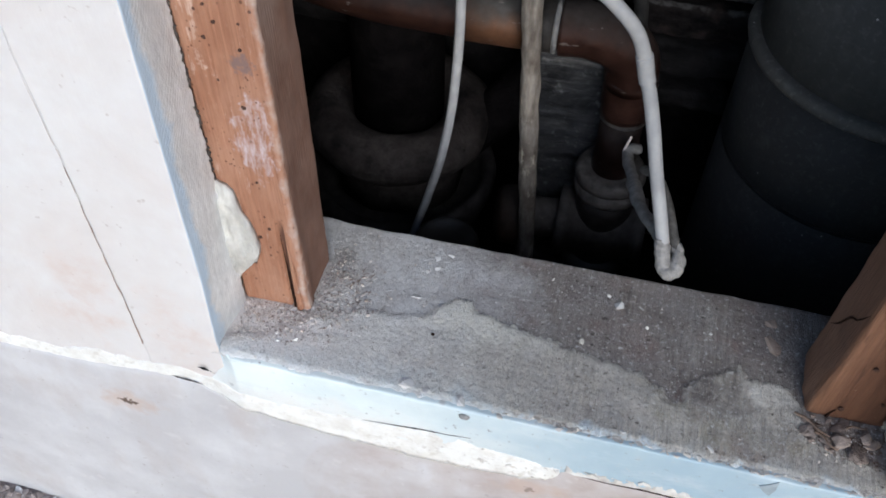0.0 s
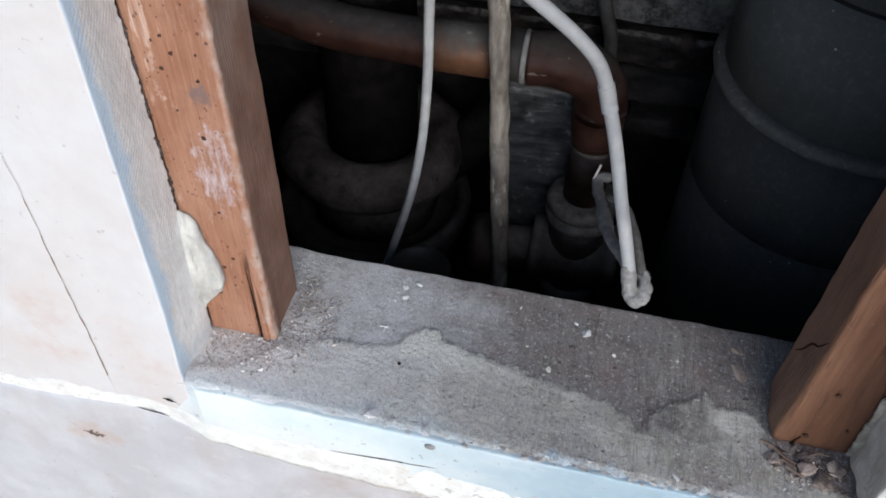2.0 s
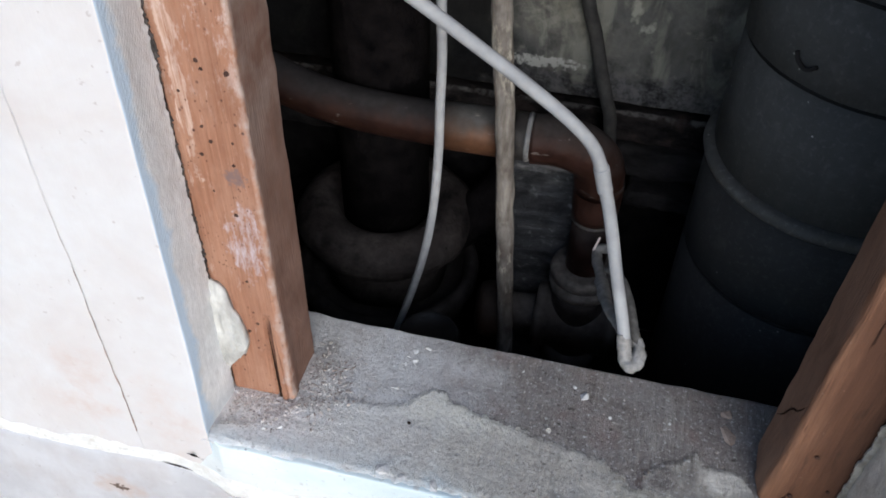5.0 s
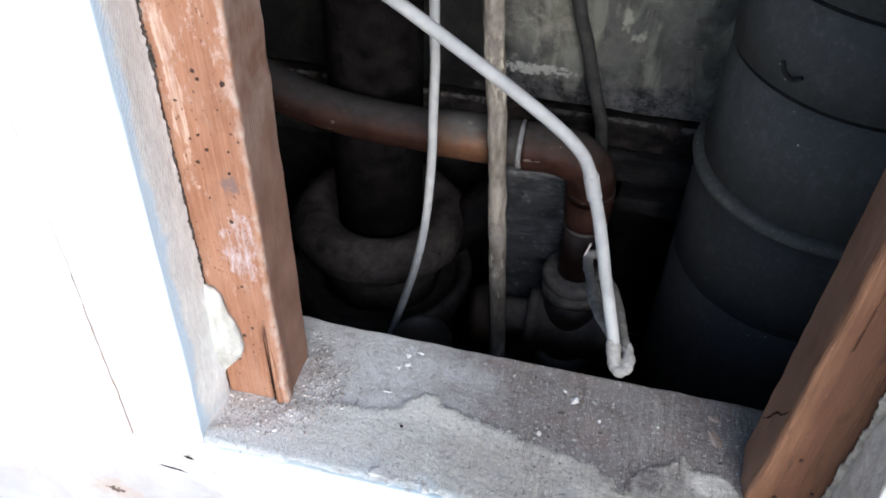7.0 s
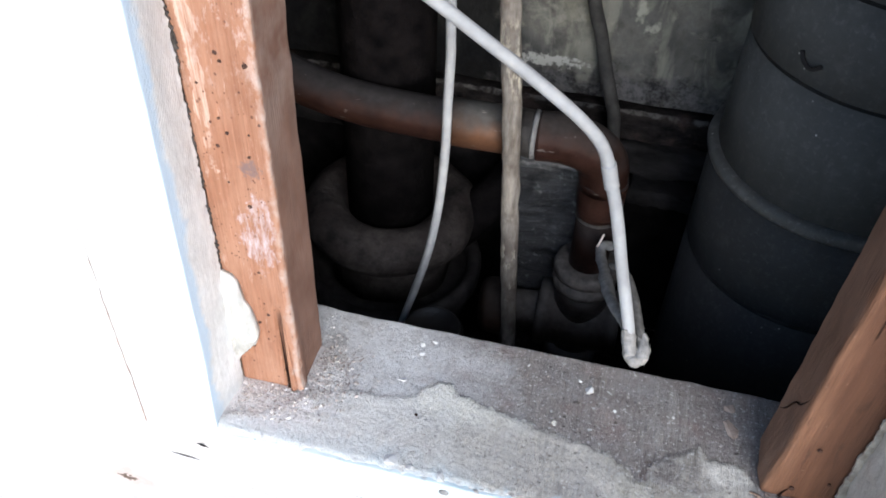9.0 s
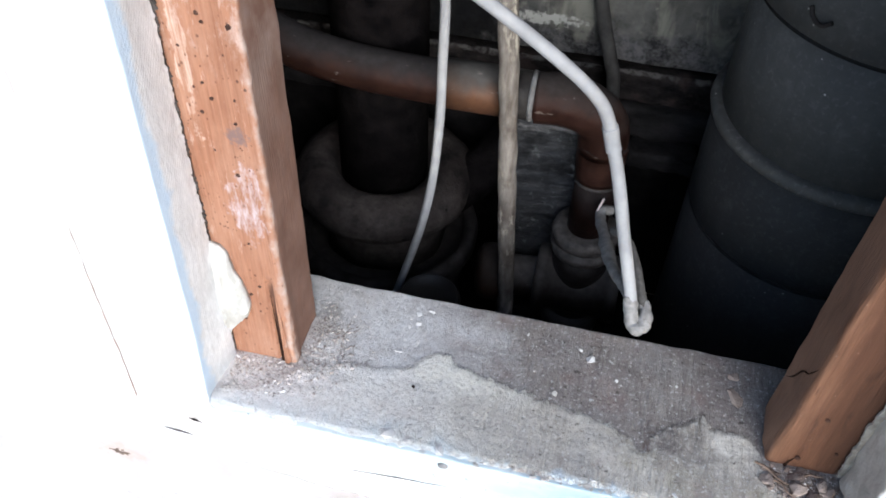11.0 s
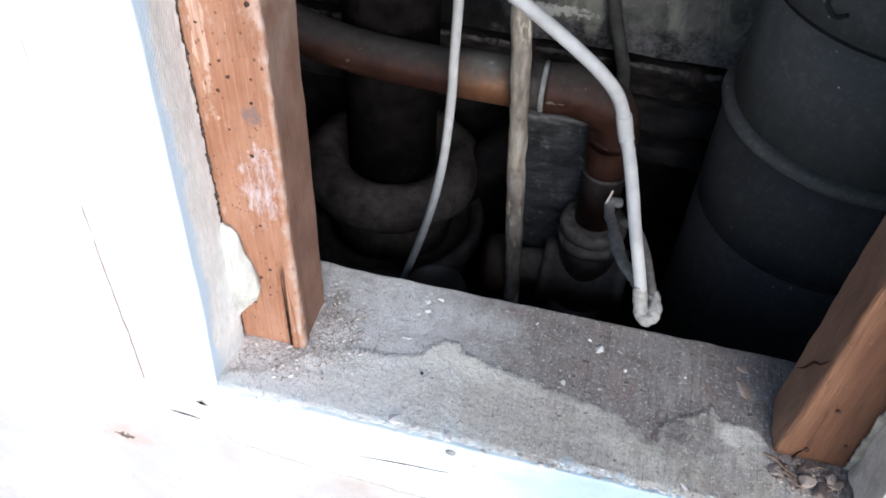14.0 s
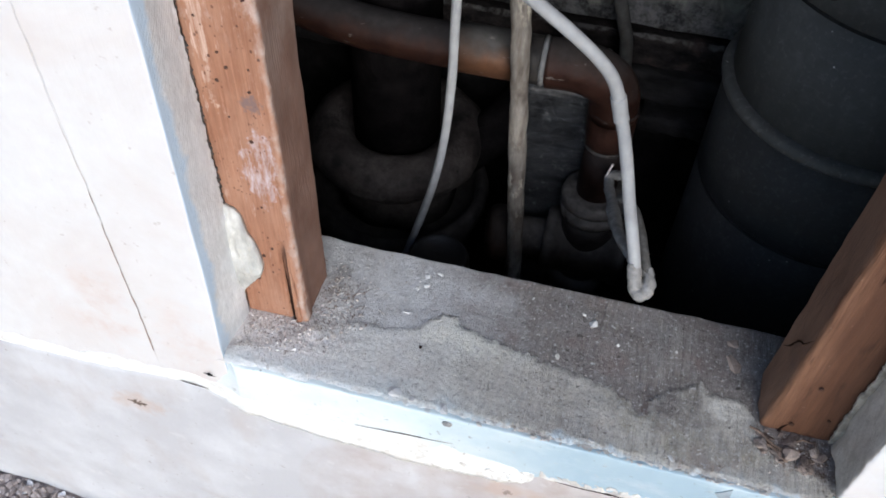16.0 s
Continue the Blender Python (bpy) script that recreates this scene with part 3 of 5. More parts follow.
def ledge_board():
    """Blackened rough board with a broken line of dust along its upper front edge."""
    k = Mat("dusty_blackened_board")
    c = k.mix(k.noise(46, 0.34, 0.66, 7, 0.72, vec=k.scaled((0.5, 1, 1))), (0.0035, 0.0035, 0.004), (0.036, 0.030, 0.029))
    z = k.math("ADD", k.axis("Z"), k.range(k.noise(60, 0.3, 0.7, 5), 0, 1, -0.003, 0.003))
    # Dust kept off the top, painted black for the overhang's shade.
    lip = k.math("MULTIPLY", k.math("MULTIPLY", k.range(z, 0.3625, 0.3660), k.range(k.axis("Y"), 0.4690, 0.4672)), k.noise(70, 0.38, 0.56, 5, 0.7))
    c = k.mix(lip, c, (0.105, 0.101, 0.098))
    c = k.mix(k.math("MULTIPLY", k.noise(26, 0.56, 0.68, 5), 0.6), c, (0.075, 0.052, 0.045))
    return k.done(c, 0.9, k.bump(k.noise(70, 0.3, 0.7, 6), 0.003, 0.8))


def streaked_block():
    """Grey paint over rough, level-bedded block: dark seams, pale worn ridges, a damp gleam."""
    k = Mat("grey_painted_block")
    bed = k.noise(42, 0.36, 0.62, 7, 0.72, vec=k.scaled((0.30, 0.6, 1.7)), dist=0.7)
    c = k.mix(bed, (0.007, 0.008, 0.010), (0.072, 0.075, 0.083))
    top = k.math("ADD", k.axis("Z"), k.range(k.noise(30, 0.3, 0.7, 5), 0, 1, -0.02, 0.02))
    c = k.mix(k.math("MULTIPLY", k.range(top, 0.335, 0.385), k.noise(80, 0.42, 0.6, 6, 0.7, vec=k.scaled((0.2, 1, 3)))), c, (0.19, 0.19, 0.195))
    c = k.mix(k.math("MULTIPLY", k.noise(120, 0.60, 0.68, 4), 0.8), c, (0.20, 0.205, 0.215))
    c = k.mix(k.math("MULTIPLY", k.noise(34, 0.55, 0.68, 6), 0.7), c, (0.006, 0.006, 0.008))
    return k.done(c, 0.38, k.bump(k.math("ADD", bed, k.math("MULTIPLY", k.noise(140, 0.3, 0.7, 5), 0.5)), 0.004, 0.9), 0.0, 0.5)


def plaster_wall():
    """Grimy plaster with pale runs and a bare pale ridge low down."""
    k = Mat("grimy_plaster")
    c = k.mix(k.noise(8, 0.35, 0.65, 6, dist=0.7), (0.050, 0.051, 0.051), (0.19, 0.19, 0.176))
    c = k.mix(k.math("MULTIPLY", k.blot((0.135, 0.46, 0.56), (0.03, 0.1, 0.12), 0.5, 20, 0.5), 0.45), c, (0.27, 0.26, 0.20))
    c = k.mix(k.math("MULTIPLY", k.noise(90, 0.4, 0.65, 7, 0.75), 0.55), c, (0.075, 0.075, 0.07))
    c = k.mix(k.math("MULTIPLY", k.noise(14, 0.5, 0.62, 6, vec=k.scaled((1.4, 1, 0.5)), dist=1.2), 0.65), c, (0.25, 0.25, 0.215))
    c = k.mix(k.math("MULTIPLY", k.noise(30, 0.58, 0.75, 6, dist=1.0), 0.7), c, (0.30, 0.295, 0.26))
    c = k.mix(k.math("MULTIPLY", k.noise(20, 0.55, 0.68, 5), 0.8), c, (0.035, 0.033, 0.032))
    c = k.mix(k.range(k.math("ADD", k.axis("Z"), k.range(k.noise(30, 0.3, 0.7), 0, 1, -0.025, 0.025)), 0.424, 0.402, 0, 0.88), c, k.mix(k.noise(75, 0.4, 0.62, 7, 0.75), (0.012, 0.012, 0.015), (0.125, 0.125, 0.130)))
    c = k.mix(k.blot((0.118, 0.46, 0.421), (0.034, 0.05, 0.006), 0.9, 170, 0.35), c, (0.42, 0.42, 0.39))
    c = k.mix(k.math("MULTIPLY", k.blot((0.075, 0.46, 0.53), (0.012, 0.05, 0.045), 0.9, 70, 0.6), 0.6), c, (0.30, 0.31, 0.25))
    c = k.mix(k.math("MULTIPLY", k.blot((0.210, 0.46, 0.495), (0.0045, 0.05, 0.012), 0.7, 120, 0.4), 0.8), c, (0.36, 0.36, 0.31))
    c = k.mix(k.math("MULTIPLY", k.blot((0.223, 0.46, 0.477), (0.0075, 0.05, 0.006), 0.8, 120, 0.4), 0.8), c, (0.34, 0.34, 0.30))
    # Fades to near black towards the left, with a ragged border.
    left_dark = k.math("ADD", k.axis("X"), k.range(k.noise(22, 0.25, 0.75, 6, 0.7), 0, 1, -0.03, 0.03))
    c = k.mix(k.range(left_dark, 0.095, 0.060, 0, 0.93), c, (0.006, 0.006, 0.0065))
    return k.done(c, 0.9, k.bump(k.noise(40, 0.3, 0.7, 6), 0.003, 0.8))


def plain(name, a, b, scale, rough=0.85, relief=0.0008, stretch=(1, 1, 1), gloss=0.12):
    k = Mat(name)
    f = k.noise(scale, 0.3, 0.7, 6, vec=k.scaled(stretch))
    c = k.mix(f, a, b)
    c = k.mix(k.math("MULTIPLY", k.noise(scale * 0.2, 0.45, 0.7, 5), 0.45), c, tuple(v * 0.6 for v in a))
    return k.done(c, rough, k.bump(k.noise(scale * 2.2, 0.3, 0.7, 5), relief, 0.7), 0.0, gloss)


def rod_sheath():
    """Old brown woven sheath, dusty, peeled to a pale layer in patches."""
    k = Mat("dusty_brown_sheath")
    c = k.mix(k.noise(60, 0.3, 0.7, 6, 0.7, vec=k.scaled((2, 2, 0.35))), (0.105, 0.088, 0.074), (0.31, 0.285, 0.255))
    c = k.mix(k.math("MULTIPLY", k.noise(24, 0.48, 0.64, 5), 0.7), c, (0.085, 0.066, 0.054))
    peel = k.math("MULTIPLY", k.noise(90, 0.50, 0.58, 5, 0.7, vec=k.scaled((1.6, 1.6, 0.5))), k.noise(14, 0.44, 0.56, 3))
    c = k.mix(k.math("MULTIPLY", peel, 0.85), c, (0.52, 0.48, 0.40))
    return k.done(c, 0.9, k.bump(k.math("ADD", peel, k.noise(140, 0.3, 0.7, 5)), 0.0012, 0.8))


def gravel():
    k = Mat("gravel_stone")
    rnd = k.t.nodes.new("ShaderNodeNewGeometry").outputs["Random Per Island"]
    c = k.mix(rnd, (0.15, 0.12, 0.112), (0.60, 0.53, 0.505))
    c = k.mix(k.range(rnd, 0.90, 0.92), c, (0.80, 0.79, 0.80))
    c = k.mix(k.math("MULTIPLY", k.noise(90, 0.4, 0.7, 5), 0.6), c, (0.26, 0.215, 0.185))
    return k.done(c, 0.9, k.bump(k.noise(200, 0.3, 0.7, 4), 0.0008, 0.8))


def crumbs():
    k = Mat("mixed_crumbs")
    rnd = k.t.nodes.new("ShaderNodeNewGeometry").outputs["Random Per Island"]
    c = k.mix(rnd, (0.25, 0.205, 0.18), (0.60, 0.55, 0.51))
    c = k.mix(k.range(rnd, 0.88, 0.91), c, (0.80, 0.78, 0.75))
    c = k.mix(k.math("MULTIPLY", k.noise(300, 0.4, 0.7, 4), 0.5), c, (0.22, 0.19, 0.17))
    return k.done(c, 0.95)


SIDING = white_paint("white_siding_paint", 0.5)
TRIM = white_paint("white_trim_paint", 0.6)
CUT = bare_cut("sawn_siding_edge")
CUT_R = plain("bare_brown_siding_edge", (0.50, 0.45, 0.385), (0.76, 0.71, 0.635), 70, 0.9, 0.001, (1, 1.6, 0.8))
CREAM = plain("chipped_cream_paint", (0.46, 0.42, 0.385), (0.76, 0.745, 0.695), 75, 0.85, 0.0008)
BLUE, FLAKY, WASH = blue_paint(), flaky_paint(), skirt_paint()
DUSTY = sill_mortar()
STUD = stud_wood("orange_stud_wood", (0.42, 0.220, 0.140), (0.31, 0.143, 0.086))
STUD_R = brown_stud()
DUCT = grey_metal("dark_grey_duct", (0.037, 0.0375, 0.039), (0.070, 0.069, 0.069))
# Upper duct: same metal painted lighter, as the light falls stronger up there.
DUCT_LIT = grey_metal("lit_upper_duct", (0.088, 0.0915, 0.0925), (0.134, 0.135, 0.134))
DUSTBEAD = grey_metal("dusty_duct_bead", (0.10, 0.099, 0.096), (0.19, 0.187, 0.18))
COPPER = copper("tarnished_copper", (0.034, 0.031, 0.032), (0.026, 0.0125, 0.0105), (0.060, 0.028, 0.020))
SLEEVECOPPER = copper("dusty_copper_coupling", (0.100, 0.096, 0.092), (0.085, 0.043, 0.026), (0.17, 0.083, 0.047))
ELBOW = copper("reddish_copper_elbow", (0.046, 0.039, 0.037), (0.026, 0.0125, 0.010), (0.072, 0.034, 0.026))
# Tee: upward faces painted paler for the light they catch.
TEEMETAL = copper("lit_top_bronze", (0.13, 0.118, 0.112), (0.014, 0.012, 0.012), (0.050, 0.040, 0.036))
RUSTYPLUG = copper("rusty_plug", (0.055, 0.045, 0.040), (0.018, 0.012, 0.010), (0.060, 0.034, 0.024), 0.1)
DROP = copper("dark_copper_drop", (0.030, 0.025, 0.024), (0.010, 0.0058, 0.005), (0.028, 0.0135, 0.011))
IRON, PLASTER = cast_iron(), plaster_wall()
DUSTYIRON = plain("dusty_iron_flange", (0.014, 0.0125, 0.0125), (0.060, 0.053, 0.052), 60, 0.7, 0.001, gloss=0.2)
BLACKPLASTIC = plain("black_plastic", (0.010, 0.010, 0.011), (0.026, 0.025, 0.026), 60, 0.4, 0.0004, gloss=0.5)
SEAM = plain("dark_duct_joint", (0.007, 0.0075, 0.008), (0.022, 0.022, 0.023), 60, 0.8, 0.0006)
# Pipe barrel and spur: iron darkened in its colour for their shade.
BARREL = plain("shaded_iron", (0.0018, 0.0018, 0.0022), (0.0125, 0.0105, 0.0108), 48, 0.9, 0.002, gloss=0.03)
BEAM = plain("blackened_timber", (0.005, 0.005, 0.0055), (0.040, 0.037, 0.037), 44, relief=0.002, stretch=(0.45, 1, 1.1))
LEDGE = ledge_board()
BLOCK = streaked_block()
NEARBLACK = plain("near_black_matte", (0.004, 0.0042, 0.0048), (0.020, 0.018, 0.0182), 38, 0.9, 0.002, gloss=0.04)
EARTH = plain("brown_earth", (0.17, 0.135, 0.125), (0.46, 0.395, 0.37), 90, relief=0.005)
STONES = [plain("brown_grey_stone", (0.20, 0.16, 0.15), (0.42, 0.36, 0.34), 60, 0.9, 0.002), plain("chalky_stone", (0.50, 0.50, 0.52), (0.82, 0.81, 0.82), 60, 0.85, 0.002), plain("tan_stone", (0.34, 0.27, 0.20), (0.54, 0.45, 0.35), 60, 0.9, 0.002)]
CABLE = plain("white_cable_sheath", (0.29, 0.295, 0.305), (0.405, 0.41, 0.418), 60, 0.55, 0.0003)
FILLER = plain("pale_broken_filler", (0.40, 0.395, 0.37), (0.68, 0.675, 0.64), 110, 0.9, 0.0006, (1.4, 1, 0.4))
GAPDARK = plain("dark_gap_strip", (0.03, 0.026, 0.024), (0.16, 0.14, 0.13), 260, 0.95, 0.001)
SCAR = plain("bare_grey_scar", (0.28, 0.33, 0.36), (0.42, 0.48, 0.52), 160, 0.9, 0.0005)
LIP = plain("chipped_tan_paint", (0.27, 0.235, 0.19), (0.60, 0.55, 0.46), 120, 0.9, 0.0008)
CRACK = plain("brown_crack", (0.25, 0.17, 0.135), (0.50, 0.38, 0.33), 90, 0.9)
DARKTAPE = plain("dark_dusty_tape", (0.06, 0.058, 0.055), (0.15, 0.145, 0.14), 160, 0.9, 0.001)
GREYTAPE = plain("dusty_tape", (0.20, 0.195, 0.19), (0.36, 0.35, 0.34), 160, 0.85, 0.001)
ROD = rod_sheath()
GREYCABLE = plain("grey_cable_sheath", (0.030, 0.030, 0.030), (0.070, 0.068, 0.066), 70, 0.7, 0.0004)
DARKBAND = plain("dark_band_copper", (0.009, 0.0085, 0.009), (0.040, 0.036, 0.034), 70, 0.6, 0.0006, gloss=0.25)
SOLDER = plain("bare_solder", (0.08, 0.08, 0.08), (0.30, 0.30, 0.30), 80, 0.4, 0.0003)
SLEEVE = plain("dusty_dull_copper", (0.030, 0.027, 0.026), (0.165, 0.150, 0.140), 75, 0.6, 0.0008, gloss=0.3)
BRASS = plain("dull_bronze", (0.009, 0.008, 0.008), (0.038, 0.031, 0.030), 75, 0.5, 0.001, gloss=0.35)
TAN = plain("tan_paint_flake", (0.31, 0.24, 0.20), (0.46, 0.375, 0.32), 150, 0.9, 0.0006)
RUBBLE = plain("brown_grey_rubble", (0.13, 0.095, 0.08), (0.33, 0.27, 0.235), 130, 0.95, 0.0015)
PALERUBBLE = plain("pale_pink_rubble", (0.25, 0.195, 0.165), (0.48, 0.405, 0.36), 120, 0.95, 0.0012)
TWIG = plain("brown_splinter", (0.14, 0.095, 0.07), (0.30, 0.22, 0.17), 200, 0.9, 0.0004)
HOLEDARK = plain("dark_split_wood", (0.018, 0.010, 0.008), (0.05, 0.028, 0.02), 200, 0.95, gloss=0.03)
HOLE = plain("dark_hole", (0.05, 0.028, 0.022), (0.12, 0.07, 0.055), 300, 0.9)
CONCRETE = plain("pale_mortar_crumb", (0.34, 0.32, 0.29), (0.56, 0.54, 0.50), 110, 0.9, 0.0015)
GRAVEL = gravel()
CRUMB = crumbs()
PINKCRUMB = plain("pinkish_plaster_crumb", (0.42, 0.35, 0.315), (0.78, 0.73, 0.70), 240, 0.95, 0.0006)
FLAKE = plain("white_paint_flake", (0.68, 0.66, 0.63), (0.80, 0.79, 0.77), 120, 0.75, 0.0004)
COPPERWIRE = plain("bare_copper_wire", (0.75, 0.66, 0.6), (0.8, 0.72, 0.66), 100, 0.3, 0.0001)

# ---- outside ground ----
HEAP = [(-0.42, 0.0), (-0.34, -0.003), (-0.273, -0.018), (-0.213, -0.011), (-0.16, 0.012), (-0.123, 0.024), (-0.095, 0.010), (-0.062, -0.003), (-0.03, -0.002), (-0.007, 0.004), (0.08, 0.0)]


def ground_height(x, y):
    """Rough earth, heaped unevenly against the wall."""
    near = max(0.0, 1 - abs(y + 0.05) / 0.10)
    return between(x, HEAP) * near + 0.011 * noise.noise((x * 11, y * 11, 0)) * (1 - near) + 0.005 * noise.noise((x * 40, y * 40, 0)) - 0.005


steps = [-60, -20, -6, -2] + spread(-1.0, 1.0, 0.012) + [2, 6, 20, 60]
depth = [-60, -20, -6, -2] + spread(-0.9, -0.02, 0.012) + [0.5, 1, 3, 12, 60]
bm = bmesh.new()
rows = []
for y in depth:
    rows.append([bm.verts.new((x, y, ground_height(x, y) if abs(x) < 2 and -2 < y < 0 else -0.006)) for x in steps])
for a, b in zip(rows, rows[1:]):
    for i in range(len(steps) - 1):
        bm.faces.new((a[i], a[i + 1], b[i + 1], b[i]))
tagged(obj("ground", bm, EARTH), "bare brown earth under loose gravel", "ground", kind="structure")

bm = bmesh.new()
rnd = random.Random(5)
for i in range(7000):
    s = rnd.choice((0.002, 0.003, 0.003, 0.004, 0.005, 0.006, 0.008, 0.010, 0.013))
    x, y = rnd.uniform(-0.55, 0.10), -0.055 - rnd.random() ** 1.5 * 0.26
    c = shard(s, i, 0.6, 12)
    spin = pose(x, y, ground_height(x, y) + s * 0.12, rnd.uniform(-35, 35), rnd.uniform(-35, 35), rnd.uniform(0, 360))
    c.transform(spin)
    me = bpy.data.meshes.new("scrap")
    c.to_mesh(me)
    bm.from_mesh(me)
    bpy.data.meshes.remove(me)
    c.free()
tagged(obj("gravel", bm, GRAVEL, False), "loose mixed grey and brown gravel on earth", "gravel", kind="stuff")
for i in range(46):
    s = rnd.uniform(0.014, 0.030)
    x, y = rnd.uniform(-0.44, 0.06), -0.066 - rnd.random() * 0.2
    ob = obj("stone", shard(s, 400 + i, 0.65, 18), STONES[i % 3], False)
    ob.matrix_world = pose(x, y, ground_height(x, y) + s * 0.14, rnd.uniform(-20, 20), 0, rnd.uniform(0, 360))
    tagged(ob, ("rough brown-grey stone lying in the gravel", "chalky white stone lying in the gravel", "sandy tan stone lying in the gravel")[i % 3], "stone", "stones by the wall")

# ---- outer wall ----
wall = thing("wall_front", (0, 0, 0), "white painted timber siding cut open over a sill", "wall", kind="structure")


def cut_edge(p):
    """Waviness along the lower and inner edges of the siding."""
    k = Vector(p)
    if k.z < 0.36:
        k.z += 0.006 * noise.noise((k.x * 28, 2, 1)) + 0.003 * noise.noise((k.x * 110, 2, 1))
    return k


def seam(z):
    """Sideways wander of the crack between panel and board."""
    return 0.0022 * noise.noise((z * 9, 6, 6)) + 0.0009 * noise.noise((z * 60, 6, 6))


def panel_shape(p):
    k = cut_edge(p)
    if k.x > -0.118:
        k.x += seam(k.z)
    return k


panel_x = [-1.6, -1.0, -0.7] + spread(-0.5, -0.1132, 0.008)
panel_z = spread(0.300, 0.75, 0.008) + [0.9, 1.2, 1.7, 2.4]
member("siding_panel", lattice_box(panel_x, [FACE, -0.03, 0.0], panel_z, 0.0004, 0.0004, 25, panel_shape), SIDING, wall,
       "white painted siding with faint pink stains")
trim_x = spread(-0.1128, -0.047, 0.004)
ARRIS = [(0.30, -0.0035), (0.378, -0.0035), (0.443, 0.0), (0.545, 0.002), (0.644, 0.004), (0.9, 0.008)]


def trim_shape(p):
    k = cut_edge(p)
    if k.z < 0.33 and k.x > -0.062:
        k.z += 0.025 * min(1.0, (k.x + 0.062) / 0.012)
    if k.x < -0.108:
        k.x += seam(k.z) + (0.0 if k.z > 0.352 else -0.0008)
    if k.x > -0.06:
        k.x += between(k.z, ARRIS) * min(1.0, max(0.0, (k.y + 0.005) / -0.03))
        if k.y > -0.008:
            k.x -= 0.0004 + 0.0014 * noise.noise((1, 7, k.z * 90)) + 0.0016 * noise.noise((1, 7, k.z * 330))
        k.x += 0.0003 * noise.noise((1, k.y * 60, k.z * 30)) + 0.00012 * noise.noise((1, k.y * 200, k.z * 170))
    return k


def two_faced(ob, material, test):
    """Gives the faces that pass the test a second material."""
    ob.data.materials.append(material)
    for f in ob.data.polygons:
        if test(f.center, f.normal):
            f.material_index = 1
    return ob


trim_z = spread(0.302, 0.72, 0.0022) + [0.8, 0.9, 1.2, 1.7, 2.4]
two_faced(member("siding_board", lattice_box(trim_x, spread(FACE - 0.0006, -0.0016, 0.004), trim_z, 0.001, 0.0003, 30, trim_shape), TRIM, wall,
                 "white painted board with a sawn blue-edged side"), CUT, lambda c, n: n.x > 0.6)
right_x = spread(0.404, 0.5, 0.004) + [0.7, 1.0, 1.6]


def right_shape(p):
    k = Vector(p)
    if k.x < 0.41:
        k.x += 0.004 * noise.noise((3, k.y * 50, k.z * 35)) * (1 if k.y > -0.02 else 0.3) + 0.0015 * noise.noise((3, k.y * 150, k.z * 130))
    return k


two_faced(member("siding_board", lattice_box(right_x, spread(FACE, -0.001, 0.005), spread(0.373, 0.75, 0.005) + [0.9, 1.2, 1.7, 2.4], 0.002, 0.0005, 30, right_shape),
                 TRIM, wall, "white painted board with a ragged sawn side"), CUT_R, lambda c, n: n.x < -0.6)


def chipped_lip(p):
    k = Vector(p)
    if k.x < 0.4035:
        k.x += 0.0032 * noise.noise((6, 2, k.z * 38)) + 0.0016 * noise.noise((6, 2, k.z * 150)) + 0.0014 * noise.noise((6, 2, k.z * 520))
    return k


member("chipped_lip", lattice_box([0.3995, 0.4020, 0.4070], [-0.0030, -0.0020, -0.0008], spread(0.3745, 0.75, 0.0011), 0.0003, 0.0, 30, chipped_lip), LIP, wall, "chipped cream paint lip along the sawn side")
# Unseen panel added over the opening; bounds the light reaching the cavity.
member("siding_panel", lattice_box([-0.046, 0.1, 0.401], [FACE, 0.0], [0.98, 1.5, 2.4], 0.002), SIDING, wall)

# skirt board below the siding
RISE = [(0.19, 0.0), (0.204, 0.0135), (0.30, 0.0145), (0.45, 0.0175)]    # the joint climbs along the wall
SKIRT_TOP = [(-0.55, 0.305), (-0.216, 0.309), (-0.169, 0.3095), (-0.113, 0.3155), (-0.078, 0.3195), (-0.068, 0.309), (-0.04, 0.300), (0.19, 0.298), (0.204, 0.3115), (0.30, 0.3125), (0.45, 0.3155)]


def skirt_shape(p):
    """The upper edge of the skirt board wanders along the siding."""
    k = Vector(p)
    if k.z > 0.25:
        top = between(k.x, SKIRT_TOP) + 0.002 * noise.noise((k.x * 30, 0, 0)) + 0.0012 * noise.noise((k.x * 120, 0, 0))
        k.z = 0.25 + (k.z - 0.25) * (top - 0.25) / 0.048
    return k


member("skirt_board", lattice_box([-1.6, -1.0, -0.7] + spread(-0.5, 0.6, 0.005) + [1.0, 1.6], [-0.050, -0.04, -0.03], spread(-0.05, 0.298, 0.01), 0.003, 0.0008, 16, skirt_shape), WASH, wall,
       "cement skirt board with a thin grey-pink wash")


def board_end(p):
    """The edge board dies into the siding at its end and has worn arrises."""
    k = Vector(p)
    if k.x < -0.040:
        k.y += 0.0078 * min(1.0, (-0.040 - k.x) / (0.012 + 0.022 * min(1.0, max(0.0, (0.350 - k.z) / 0.03)))) + 0.0006 * noise.noise((k.x * 90, 2, k.z * 90))
    if k.z < 0.345:
        k.z += between(k.x, RISE) * (0.345 - k.z) / 0.0445
    if k.z > 0.364 and k.y < -0.047:
        k.z -= 0.0022 * max(0.0, noise.noise((k.x * 45, 3, 9))) + 0.0012 * max(0.0, noise.noise((k.x * 160, 3, 9)))
    return k


